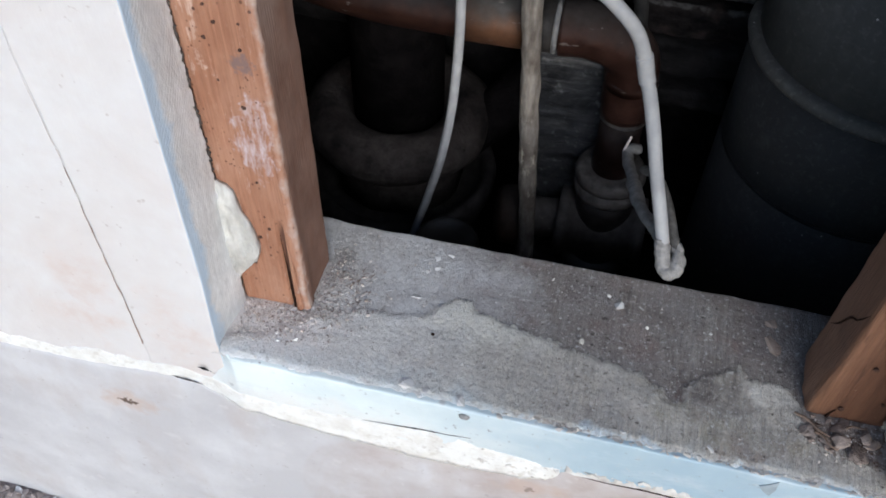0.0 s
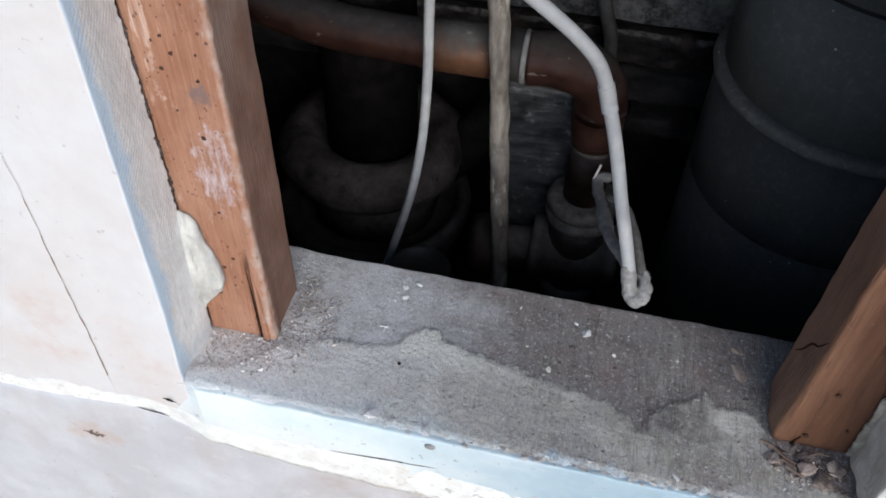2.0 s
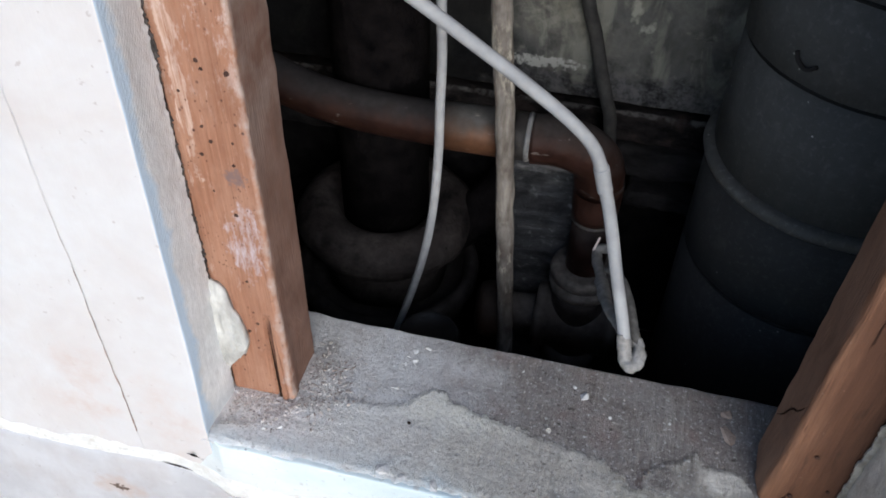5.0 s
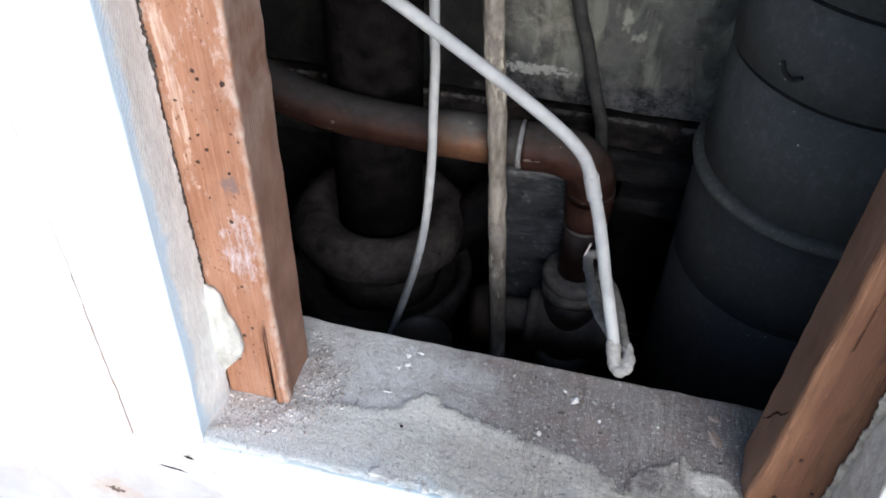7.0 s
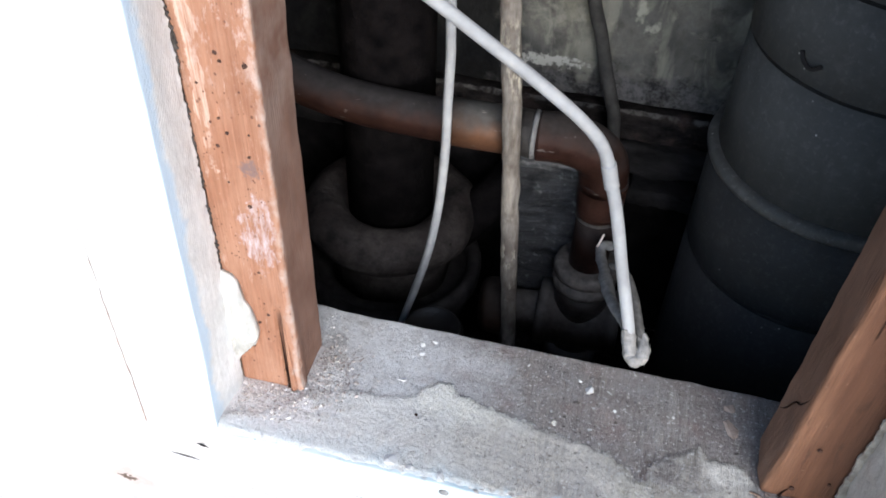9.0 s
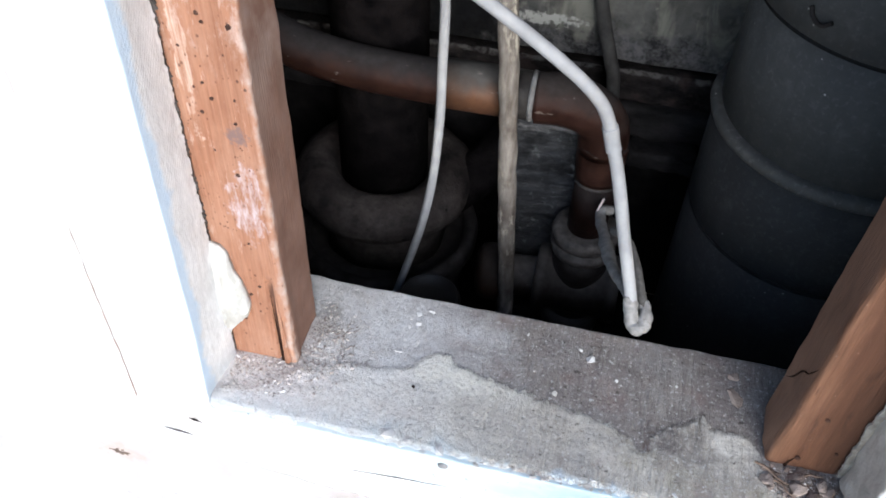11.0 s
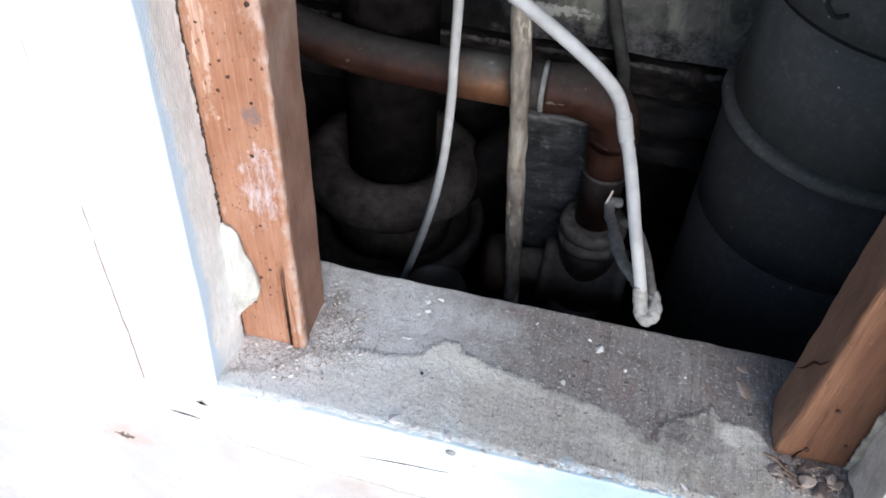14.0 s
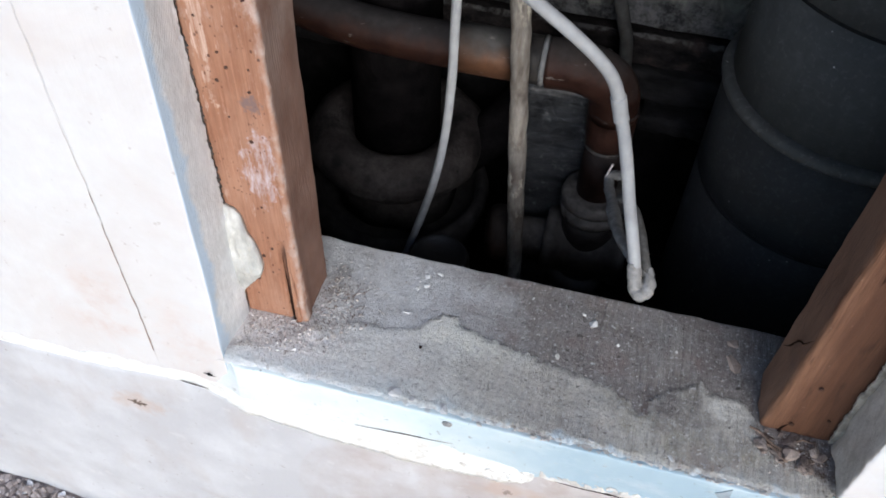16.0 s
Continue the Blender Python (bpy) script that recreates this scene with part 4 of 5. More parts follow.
member("edge_board", lattice_box(spread(-0.076, -0.03, 0.002) + spread(-0.027, 0.5, 0.004) + [0.7, 1.0, 1.6], [-0.0535, -0.048, -0.041], spread(0.3005, 0.3690, 0.005), 0.0012, 0.0009, 40, board_end), BLUE, wall,
       "pale blue painted edge board, cracked along the grain")
low = [(-0.086, 0.318), (-0.075, 0.312), (-0.068, 0.305), (-0.04, 0.299), (0.003, 0.2935), (0.047, 0.289), (0.09, 0.286), (0.133, 0.286), (0.175, 0.291), (0.192, 0.297), (0.198, 0.305), (0.203, 0.313)]
high = [(-0.086, 0.322), (-0.075, 0.326), (-0.06, 0.325), (-0.03, 0.3205), (0.025, 0.3215), (0.075, 0.3265), (0.12, 0.3300), (0.14, 0.324), (0.172, 0.320), (0.203, 0.317)]
member("paint_layer", skin(lambda x: between(x, low), lambda x: between(x, high), -0.085, 0.2, -0.0535, 0.0009, 0.0008, 0.0034), FLAKY, wall, "thick flaking layer of white paint")
member("paint_layer", skin(lambda x: 0.301 + between(x, RISE), lambda x: 0.3025 + between(x, RISE) + 0.024 * max(0, noise.noise((x * 38, 8, 8))) + 0.009 * abs(noise.noise((x * 110, 8, 8))) + 0.004 * abs(noise.noise((x * 420, 8, 8))), 0.204, 0.46, -0.0535, 0.0012, 0.0009, 0.0018), CREAM, wall)
member("paint_layer", skin(lambda x: between(x, SKIRT_TOP) - 0.004 + 0.002 * noise.noise((x * 16, 1, 1)), lambda x: between(x, SKIRT_TOP) + 0.013 + 0.010 * noise.noise((x * 22, 5, 1)) + 0.005 * noise.noise((x * 70, 5, 1)), -0.55, -0.069, FACE - 0.0005, 0.0011, 0.002, 0.004), FLAKY, wall)
# bare triangular scar in the blue paint
bm = bmesh.new()
scar = [(0.3265, 0.3575), (0.3312, 0.3615), (0.3362, 0.3675), (0.3372, 0.3560), (0.3352, 0.3475), (0.3300, 0.3520)]
front = [bm.verts.new((x, -0.0546, z)) for x, z in scar]
back = [bm.verts.new((x, -0.0530, z)) for x, z in scar]
bm.faces.new(front)
bm.faces.new(back[::-1])
for i in range(len(scar)):
    j = (i + 1) % len(scar)
    bm.faces.new((front[i], back[i], back[j], front[j]))
bmesh.ops.recalc_face_normals(bm, faces=bm.faces)
member("scar", bm, SCAR, wall, "bare grey triangular scar in the blue paint", False)
blob = chunk(0.007, 77, 2)
blob.transform(Matrix.Translation((0.1295, -0.0545, 0.3625)))
member("paint_blob", blob, GREYTAPE, wall, "grey blob stuck to the blue edge")
# splits in the wood, filled with shade
for pts, r in ((((0.055, -0.0540, 0.3248), (0.075, -0.0540, 0.3272), (0.10, -0.0540, 0.3300), (0.119, -0.0540, 0.3315), (0.137, -0.0538, 0.3332)), 0.00026),
               (((-0.098, -0.0496, 0.3188), (-0.088, -0.0500, 0.3182), (-0.080, -0.0498, 0.3172), (-0.072, -0.0498, 0.3160)), 0.00042),
               (((-0.0715, -0.0500, 0.3410), (-0.067, -0.0504, 0.3412), (-0.061, -0.0500, 0.3385)), 0.0006),
               (((0.212, -0.0545, 0.3150), (0.235, -0.0550, 0.3148), (0.26, -0.0547, 0.3158), (0.286, -0.0550, 0.3155), (0.314, -0.0547, 0.3172), (0.36, -0.0549, 0.3175), (0.41, -0.0549, 0.3195), (0.46, -0.0547, 0.3200)), 0.00045)):
    member("split", tube(glide(pts), lambda u, r=r: r * (0.35 + math.sin(math.pi * min(1, max(0, u)))) * (1 + 0.7 * noise.noise((u * 31, r * 9000, 3))), 6, 0.4, 300), HOLEDARK if r < 0.0005 else NEARBLACK, wall)

crack = [Vector((-0.1133 + seam(z), FACE - 0.0002, z)) for z in spread(0.352, 0.95, 0.004)]
member("crack", tube(crack, lambda u: 0.0007 * max(0.02, 0.65 + 1.5 * noise.noise((u * 60, 2, 2))) * max(0.05, 1 - 2.3 * u), 6), CRACK, wall, "dark brown crack between siding and board")

# low plinth strip
member("plinth_cap", lattice_box(spread(0.052, 0.6, 0.005) + [1.0, 1.6], [-0.066, -0.062, -0.056, -0.0515], spread(0.108, 0.137, 0.004), 0.0025, 0.0022, 90), FLAKY, wall, "rough white paint crust along the plinth")
member("plinth", lattice_box(spread(0.0535, 0.6, 0.008) + [1.0, 1.6], [-0.0625, -0.056, -0.0505], spread(-0.02, 0.1075, 0.008), 0.003, 0.001, 60), WASH, wall, "grey-pink plinth strip")

# ---- sill ----
crust_edge = [(-0.06, -0.045), (-0.043, -0.031), (-0.021, -0.027), (-0.007, -0.015), (0.001, -0.007), (0.023, 0.003), (0.039, 0.012), (0.061, 0.0125), (0.075, 0.014),
              (0.089, 0.022), (0.103, 0.037), (0.112, 0.038), (0.121, 0.029), (0.136, 0.025), (0.177, 0.017), (0.226, 0.008), (0.243, 0.004), (0.261, -0.006),
              (0.268, -0.011), (0.272, 0.002), (0.288, 0.016), (0.309, 0.029), (0.315, 0.019), (0.338, 0.020), (0.350, 0.006), (0.352, -0.004), (0.375, -0.02), (0.42, -0.036)]


def crust(x, y):
    """Height of the mortar skim over the bare sill."""
    e = between(x, crust_edge) + 0.003 * noise.noise((x * 110, 4, 4)) + 0.0024 * noise.noise((x * 300, y * 60, 4)) + 0.0016 * noise.noise((x * 640, y * 200, 4)) + 0.0016 * noise.noise((x * 420, y * 420, 4))
    d = e - y
    u = min(1.0, max(0.0, d / (0.0038 + 0.003 * noise.noise((x * 35, 3, 1)))))
    h = u * (0.0010 + 0.0002 * noise.noise((x * 22, 1, 8)) + 0.0002 * noise.noise((x * 70, y * 70, 2)) + 0.0006 * max(0, 1 - abs(x - 0.112) / 0.03) * max(0, 1 - d / 0.02))
    lap = d + 0.006 * noise.noise((x * 16, y * 30, 12)) + 0.0022 * noise.noise((x * 70, y * 120, 12))     # thin laps run along the edge
    for at, high in ((0.011, 0.00018), (0.021, 0.0001), (0.034, 0.00006)):
        h -= high * min(1.0, max(0.0, (lap - at) / 0.0016)) * (0.35 + 0.65 * min(1.0, max(0.0, 0.5 + 1.6 * noise.noise((x * 14, at * 300, 5)))))
    comb = max(0.0, noise.noise((x * 12 + 3, y * 18, 15)) + 0.35) * min(1.0, max(0.0, (x - 0.10) / 0.05))
    h += u * 0.0003 * comb * noise.noise((x * 330 + 1.5 * noise.noise((x * 30, y * 60, 2)), y * 45, 21))
    pit = max(0.0, 1 - ((x - 0.266) ** 2 / 0.00012 + (y + 0.008) ** 2 / 0.00008))
    h *= 1 - pit
    h += u * 0.0002 * noise.noise((x * 45, y * 250 + x * 60, 3))
    return h + 0.00014 * noise.noise((x * 55, y * 55, 7)) + 0.0001 * noise.noise((x * 300, y * 300, 7))


def sill_shape(p):
    k = Vector(p)
    if k.z > SILL - 0.004:
        k.z += crust(k.x, k.y)
        if k.x < 0.03 and k.y > -0.02:      # heaped dirt by the stud
            k.z += 0.003 * max(0, 1 - abs(k.x - 0.012) / 0.02) * max(0, 1 - abs(k.y - 0.02) / 0.035)
    if k.y < -0.0405 and (k.z < SILL - 0.002 or k.x < -0.05 or k.x > 0.403):
        k.y = -0.0405
    elif k.y < -0.045:
        w = (-0.045 - k.y) / 0.0075
        k.y += w * (0.002 + 0.0018 * noise.noise((k.x * 40, 6, 1)) + 0.0022 * noise.noise((k.x * 190, 6, 1)))
        k.z -= 0.0026 * w * w
    if k.y > 0.08:
        k.y += 0.0015 * noise.noise((k.x * 45, 5, 5)) + 0.003 * max(0, 1 - (k.x + 0.01) / 0.02) * 0.3
    return k


sill_x = [-0.3, -0.15] + spread(-0.07, 0.45, 0.0013) + [0.55, 0.8]
sill = tagged(obj("window_sill", lattice_box(sill_x, spread(-0.0525, 0.089, 0.0013), [SILL - 0.045, SILL - 0.02, SILL - 0.004, SILL], 0.001, 0.0, 30, sill_shape), DUSTY),
              "dusty grey sill with a broken mortar skim", "sill", kind="structure")
tagged(obj("foundation", lattice_box([-0.6, 0.1, 0.8], [-0.029, 0.08], [-0.02, 0.15, SILL - 0.046], 0.003), NEARBLACK), "dark masonry under the sill", "wall", kind="structure")

# ---- studs ----
def left_stud(p):
    k = Vector(p)
    if k.z < 0.47 and k.y < 0.02:
        gap = abs(k.x - (-0.0095 - 0.03 * max(0, k.z - 0.40)))
        if gap < 0.0021 and k.z < 0.462:
            k.y += 0.016 * (1 - gap / 0.0021 * 0.4) * min(1, (0.465 - k.z) / 0.04)
        if k.x > -0.009 and k.y < 0.01:
            k.y -= 0.002 * (0.47 - k.z) / 0.1
            k.x += 0.002 * (0.47 - k.z) / 0.1
    if k.x > -0.004:
        k.x -= 0.0012 * abs(noise.noise((2, k.y * 30, k.z * 25)))
        if k.y < 0.006:     # the arris is bruised and chipped
            k.x -= 0.0024 * max(0.0, noise.noise((7, 2, k.z * 40)) - 0.05) + 0.0009 * noise.noise((7, 2, k.z * 150))
            k.y += 0.0016 * max(0.0, noise.noise((9, 2, k.z * 55)))
    return k


stud_z = spread(SILL - 0.002, 0.75, 0.004) + [0.8, 0.9, 1.0]
stud = thing("stud", (-0.025, 0.025, SILL), "orange-brown split wooden stud with nail holes and paint marks", "stud", "studs of the opening")
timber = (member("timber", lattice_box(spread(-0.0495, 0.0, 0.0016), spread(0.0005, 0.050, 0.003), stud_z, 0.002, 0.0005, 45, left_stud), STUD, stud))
# Dark sliver laid into the groove to stand for its shade.
member("split", tube(glide([(-0.0092, 0.0, 0.371), (-0.0094, -0.0002, 0.385), (-0.0100, 0.0, 0.40), (-0.0108, 0.0006, 0.425), (-0.0115, 0.0012, 0.45)]), lambda u: 0.0013 * (1.05 - u), 7, 0.4, 300), HOLEDARK, timber, "dark split at the foot")
member("splinter", tube(glide([(-0.0052, -0.0006, 0.371), (-0.0056, -0.0012, 0.40), (-0.0066, -0.0008, 0.43), (-0.0078, 0.0012, 0.462)]), lambda u: 0.0026 * (1.05 - u), 8, 0.25, 200), STUD, timber, "raised splinter beside the split")
for x, z, r in ((-0.034, 0.414, 0.0012), (-0.018, 0.4535, 0.0013), (-0.024, 0.669, 0.0014), (-0.022, 0.664, 0.0012), (-0.007, 0.663, 0.0017), (-0.029, 0.624, 0.0010), (-0.033, 0.603, 0.0013),
                (-0.025, 0.614, 0.0014), (-0.013, 0.598, 0.0011), (-0.018, 0.557, 0.0014), (-0.026, 0.443, 0.0013), (-0.020, 0.496, 0.0010), (-0.011, 0.615, 0.0008), (-0.039, 0.647, 0.0010), (-0.030, 0.575, 0.0008)):
    member("nail_hole", tube([(x, 0.0000, z), (x, 0.0008, z)], r, 9, 0.5, 700), HOLE, timber, "dark nail hole")


def right_stud(p):
    """Waney: the inner face bellies out at the foot and its arris wanders."""
    k = Vector(p)
    low = max(0.0, 1 - (k.z - SILL) / 0.05)
    if k.x < 0.37:
        k.x += -0.0012 + 0.02 * (k.z - 0.38)
        k.x -= 0.0032 * low * max(0.0, 1 - abs(k.y - 0.018) / 0.026)
        k.x += 0.0004 * noise.noise((1, k.y * 40, k.z * 14)) + 0.0005 * noise.noise((1, k.y * 130, k.z * 60))
        if k.y < 0.006:
            k.x += 0.0022 * noise.noise((4, 1, k.z * 22)) + 0.0008 * noise.noise((4, 1, k.z * 90))
            k.y += 0.0008 * abs(noise.noise((4, 3, k.z * 40)))
    elif k.y < 0.006:
        k.y += 0.0005 * noise.noise((k.x * 260, 5, k.z * 12))
    return k


stud_right = thing("stud", (0.39, 0.025, SILL), "warm brown waney wooden stud with dark nail holes", "stud", "studs of the opening")
timber = (member("timber", lattice_box(spread(0.3555, 0.43, 0.0022), spread(0.001, 0.050, 0.003), spread(SILL - 0.002, 0.75, 0.004) + [0.8, 0.9, 1.0], 0.0035, 0.0005, 35, right_stud), STUD_R, stud_right))
for x, z, r in ((0.375, 0.433, 0.0017), (0.371, 0.384, 0.0019), (0.3925, 0.3975, 0.0012)):
    ob = obj("nail", turned([(r * 0.4, 0), (r * 0.8, 0.0006), (r, 0.0012), (r * 0.9, 0.0018)], (0, 0), 12), HOLE)
    ob.matrix_basis = pose(x, 0.0008, z, 90, 0, 0)
    adopt(timber, ob)["label"] = "dark rusted nail head"
member("split", tube(glide([(0.3660, 0.0006, 0.3705), (0.3670, 0.0004, 0.376), (0.3695, 0.0004, 0.3815)]), lambda u: 0.0011 * (1.1 - u), 6, 0.4, 300), HOLEDARK, timber, "dark split below the nail")
member("split", tube(glide([(0.3530, 0.038, 0.423), (0.3538, 0.030, 0.434), (0.3545, 0.022, 0.451), (0.3552, 0.014, 0.459), (0.3556, 0.005, 0.475)]), lambda u: 0.0006 * (0.3 + math.sin(math.pi * u)), 6, 0.4, 300), HOLEDARK, timber, "curved dark knot line")

# broken piece of the siding's back layer, standing out over the stud
lump_low = [(-0.050, 0.388), (-0.046, 0.402), (-0.039, 0.411), (-0.031, 0.419), (-0.028, 0.426), (-0.0268, 0.433)]
lump_high = [(-0.050, 0.494), (-0.041, 0.491), (-0.037, 0.484), (-0.0345, 0.466), (-0.031, 0.459), (-0.029, 0.450), (-0.0268, 0.438)]
member("broken_filler", skin(lambda x: between(x, lump_low), lambda x: between(x, lump_high), -0.050, -0.027, -0.0008, 0.0075, 0.0007, 0.0030, 56, True), FILLER, wall,
       "broken lump of pale filler over the stud")

# ragged dark strip for the gap's shade and black bits between siding and stud
def ragged_edge(p):
    k = Vector(p)
    if k.x > -0.0485:
        k.x += -0.0009 + 0.0026 * noise.noise((2, 2, k.z * 38)) + 0.0016 * noise.noise((2, 2, k.z * 130)) + 0.0022 * noise.noise((2, 2, k.z * 560)) + 0.005 * max(0.0, k.z - 0.56)
    return k


member("gap_strip", lattice_box([-0.052, -0.0495, -0.0466], [-0.0014, -0.0003], spread(0.487, 0.75, 0.0011), 0.0003, 0.0, 30, ragged_edge), GAPDARK, wall, "ragged dark strip for the gap's shade and black bits")

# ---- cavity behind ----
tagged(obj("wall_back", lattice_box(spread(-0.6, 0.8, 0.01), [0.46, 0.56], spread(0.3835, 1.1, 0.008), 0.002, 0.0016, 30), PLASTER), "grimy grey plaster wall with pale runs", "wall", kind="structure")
tagged(obj("wall_back_lower", lattice_box([-0.6, 0.1, 0.8], [0.49, 0.56], [-0.02, 0.2, 0.3815], 0.003), NEARBLACK), "near-black masonry behind the pipes", "wall", kind="structure")
# Sides and top are out of view, added to keep stray light out.
tagged(obj("wall_left", lattice_box([-0.65, -0.6], [0.0, 0.3, 0.56], [-0.02, 0.5, 1.1], 0.003), NEARBLACK), "unseen dark side closing the cavity", "wall", kind="structure")
tagged(obj("wall_right", lattice_box([0.8, 0.85], [0.0, 0.3, 0.56], [-0.02, 0.5, 1.1], 0.003), NEARBLACK), "unseen dark side closing the cavity", "wall", kind="structure")
tagged(obj("ceiling", lattice_box([-0.65, 0.1, 0.85], [0.0, 0.3, 0.56], [1.101, 1.2], 0.003), NEARBLACK), "unseen dark top closing the cavity", "ceiling", kind="structure")
tagged(obj("floor", lattice_box([-0.6, 0.1, 0.8], [0.081, 0.3, 0.488], [-0.04, -0.004], 0.003), NEARBLACK), "dark dirty floor of the cavity", "floor", kind="structure")
tagged(obj("beam", lattice_box(spread(-0.5, 0.7, 0.012), spread(0.455, 0.489, 0.012), spread(0.287, 0.328, 0.006), 0.004, 0.004, 40), BEAM), "blackened rough timber bearer under the plaster", "beam", kind="structure")
tagged(obj("ledge", lattice_box(spread(-0.5, 0.7, 0.004), [0.4655, 0.475, 0.4895], spread(0.3285, 0.3690, 0.004), 0.002, 0.0016, 90), LEDGE), "dusty blackened board under the plaster", "ledge", kind="structure")
tagged(obj("batten", lattice_box(spread(0.235, 0.31, 0.006), [0.43, 0.45, 0.489], spread(0.262, 0.285, 0.006), 0.004, 0.005, 60), BEAM), "dusty grey batten against dark masonry", "batten", kind="structure")

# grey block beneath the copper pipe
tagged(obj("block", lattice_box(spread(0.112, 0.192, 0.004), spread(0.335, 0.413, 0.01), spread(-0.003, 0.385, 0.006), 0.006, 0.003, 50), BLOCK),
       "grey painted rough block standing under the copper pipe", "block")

# duct
DX, DY = 0.414, 0.322
duct = thing("duct", (DX, DY, 0), "dark grey round metal duct with rolled joints", "duct")
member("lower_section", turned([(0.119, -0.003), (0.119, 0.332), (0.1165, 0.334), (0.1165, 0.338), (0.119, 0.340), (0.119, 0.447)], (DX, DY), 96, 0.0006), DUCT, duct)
member("bead", turned([(0.1190, 0.4415), (0.1232, 0.4435), (0.1245, 0.4475), (0.1238, 0.4520), (0.1205, 0.4545), (0.1150, 0.4550)], (DX, DY), 96, 0.0006), DUSTBEAD, duct, "rolled dusty joint bead")
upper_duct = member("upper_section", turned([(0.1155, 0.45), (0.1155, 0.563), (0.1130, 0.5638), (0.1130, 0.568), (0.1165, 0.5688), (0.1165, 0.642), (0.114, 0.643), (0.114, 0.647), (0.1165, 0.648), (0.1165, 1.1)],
                               (DX, DY), 96, 0.0006), DUCT_LIT, duct)
for z, h, rad in ((0.5640, 0.0036, 0.1146), (0.6432, 0.0034, 0.1154), (0.3340, 0.0035, 0.1178)):
    member("seam", turned([(rad - 0.002, z), (rad, z + 0.0005), (rad, z + h - 0.0005), (rad - 0.002, z + h)], (DX, DY), 96), SEAM, duct, "dark joint groove")
hook = [(0.3275, 0.2425, 0.593), (0.330, 0.240, 0.5865), (0.336, 0.2345, 0.583), (0.342, 0.2295, 0.5885)]
member("hook", tube(glide([Vector(h) + Vector((0, -0.002, 0)) for h in hook]), 0.0017, 8), BEAM, upper_duct, "small bent black wire hook")

# copper waste pipe with its elbow
pipe = thing("copper_pipe", (0.2, 0.31, 0.0), "tarnished dusty copper pipe bending down through an elbow", "pipe")
member("run", tube(glide([(-0.26, 0.335, 0.56), (-0.19, 0.318, 0.487), (-0.12, 0.305, 0.452), (-0.05, 0.299, 0.439), (0.03, 0.297, 0.436), (0.09, 0.297, 0.436), (0.165, 0.299, 0.436)]), 0.0215, 28, 0.01, 30), COPPER, pipe)
member("coupling", tube([(0.047, 0.297, 0.436), (0.0475, 0.297, 0.436), (0.1120, 0.298, 0.436), (0.1125, 0.298, 0.436)], lambda u: 0.0218 if u in (0, 1) else 0.0238, 28), SLEEVECOPPER, pipe, "dusty grey coupling sleeve")
member("dark_band", tube([(0.1124, 0.298, 0.436), (0.1130, 0.298, 0.436), (0.1280, 0.298, 0.436), (0.1286, 0.298, 0.436)], lambda u: 0.0218 if u in (0, 1) else 0.0231, 28, 0.02, 90), DARKBAND, pipe, "dark band beside the solder ring")
member("solder_ring", tube([(0.1285, 0.298, 0.436), (0.1292, 0.298, 0.436), (0.1312, 0.298, 0.436), (0.1335, 0.298, 0.436)], lambda u: 0.0225 if u in (0, 1) else 0.0240, 28), SOLDER, pipe, "bright solder ring")
bend = [(0.134, 0.298, 0.436), (0.16, 0.299, 0.436), (0.182, 0.301, 0.430), (0.197, 0.304, 0.415), (0.202, 0.306, 0.395), (0.203, 0.307, 0.348)]
member("elbow", tube(glide(bend), lambda u: 0.0242 if u < 0.97 else 0.0232, 28, 0.05, 55), ELBOW, pipe, "reddish copper elbow")
member("drop", tube([(0.203, 0.307, 0.345), (0.203, 0.307, 0.30), (0.203, 0.307, 0.22)], 0.0208, 28), DROP, pipe)
member("solder_ring", tube([(0.203, 0.307, 0.3515), (0.203, 0.307, 0.343)], 0.0228, 28), SLEEVE, pipe)
member("elbow_socket", tube([(0.2025, 0.3065, 0.392), (0.2025, 0.3065, 0.3915), (0.203, 0.307, 0.3835), (0.203, 0.307, 0.383)], lambda u: 0.0242 if u in (0, 1) else 0.0249, 28), COPPER, pipe, "raised socket ring")

tee = thing("pipe_tee", (0.203, 0.307, 0.0), "dark bronze pipe tee with collar and side plug", "pipe fitting")
TZ = 0.186     # axis of the tee's run
member("collar", turned([(0.030, 0.243), (0.034, 0.245), (0.0352, 0.250), (0.0345, 0.2555), (0.0305, 0.2575), (0.0305, 0.261), (0.0352, 0.263), (0.0362, 0.269), (0.0345, 0.275), (0.030, 0.2775), (0.024, 0.2765)], (0.203, 0.307), 48, 0.0006, 60), SLEEVE, tee, "dusty ridged collar")
# Hub in a darker bronze, for the dark V of shade there.
member("hub", turned([(0.0285, 0.15), (0.0285, 0.205), (0.0300, 0.222), (0.0310, 0.244)], (0.203, 0.307), 40, 0.0008), BRASS, tee, "smooth dark hub")
member("body", tube([(0.157, 0.307, TZ), (0.158, 0.307, TZ), (0.169, 0.307, TZ), (0.170, 0.307, TZ), (0.236, 0.307, TZ), (0.237, 0.307, TZ), (0.249, 0.307, TZ), (0.250, 0.307, TZ)],
                    lambda u: (0.034, 0.0385, 0.0385, 0.0350, 0.0350, 0.0385, 0.0385, 0.034)[min(7, int(u * 7 + 0.01))], 40, 0.03, 50), TEEMETAL, tee, "horizontal tee body, paler on its lit top")
member("stem", turned([(0.030, -0.003), (0.030, 0.12), (0.033, 0.13), (0.033, 0.155)], (0.203, 0.307), 40, 0.001), TEEMETAL, tee)
branch = member("branch", tube([(0.160, 0.305, TZ), (0.150, 0.303, 0.187), (0.135, 0.300, 0.189), (0.120, 0.297, 0.191)], 0.0235, 28, 0.05, 50), TEEMETAL, tee)
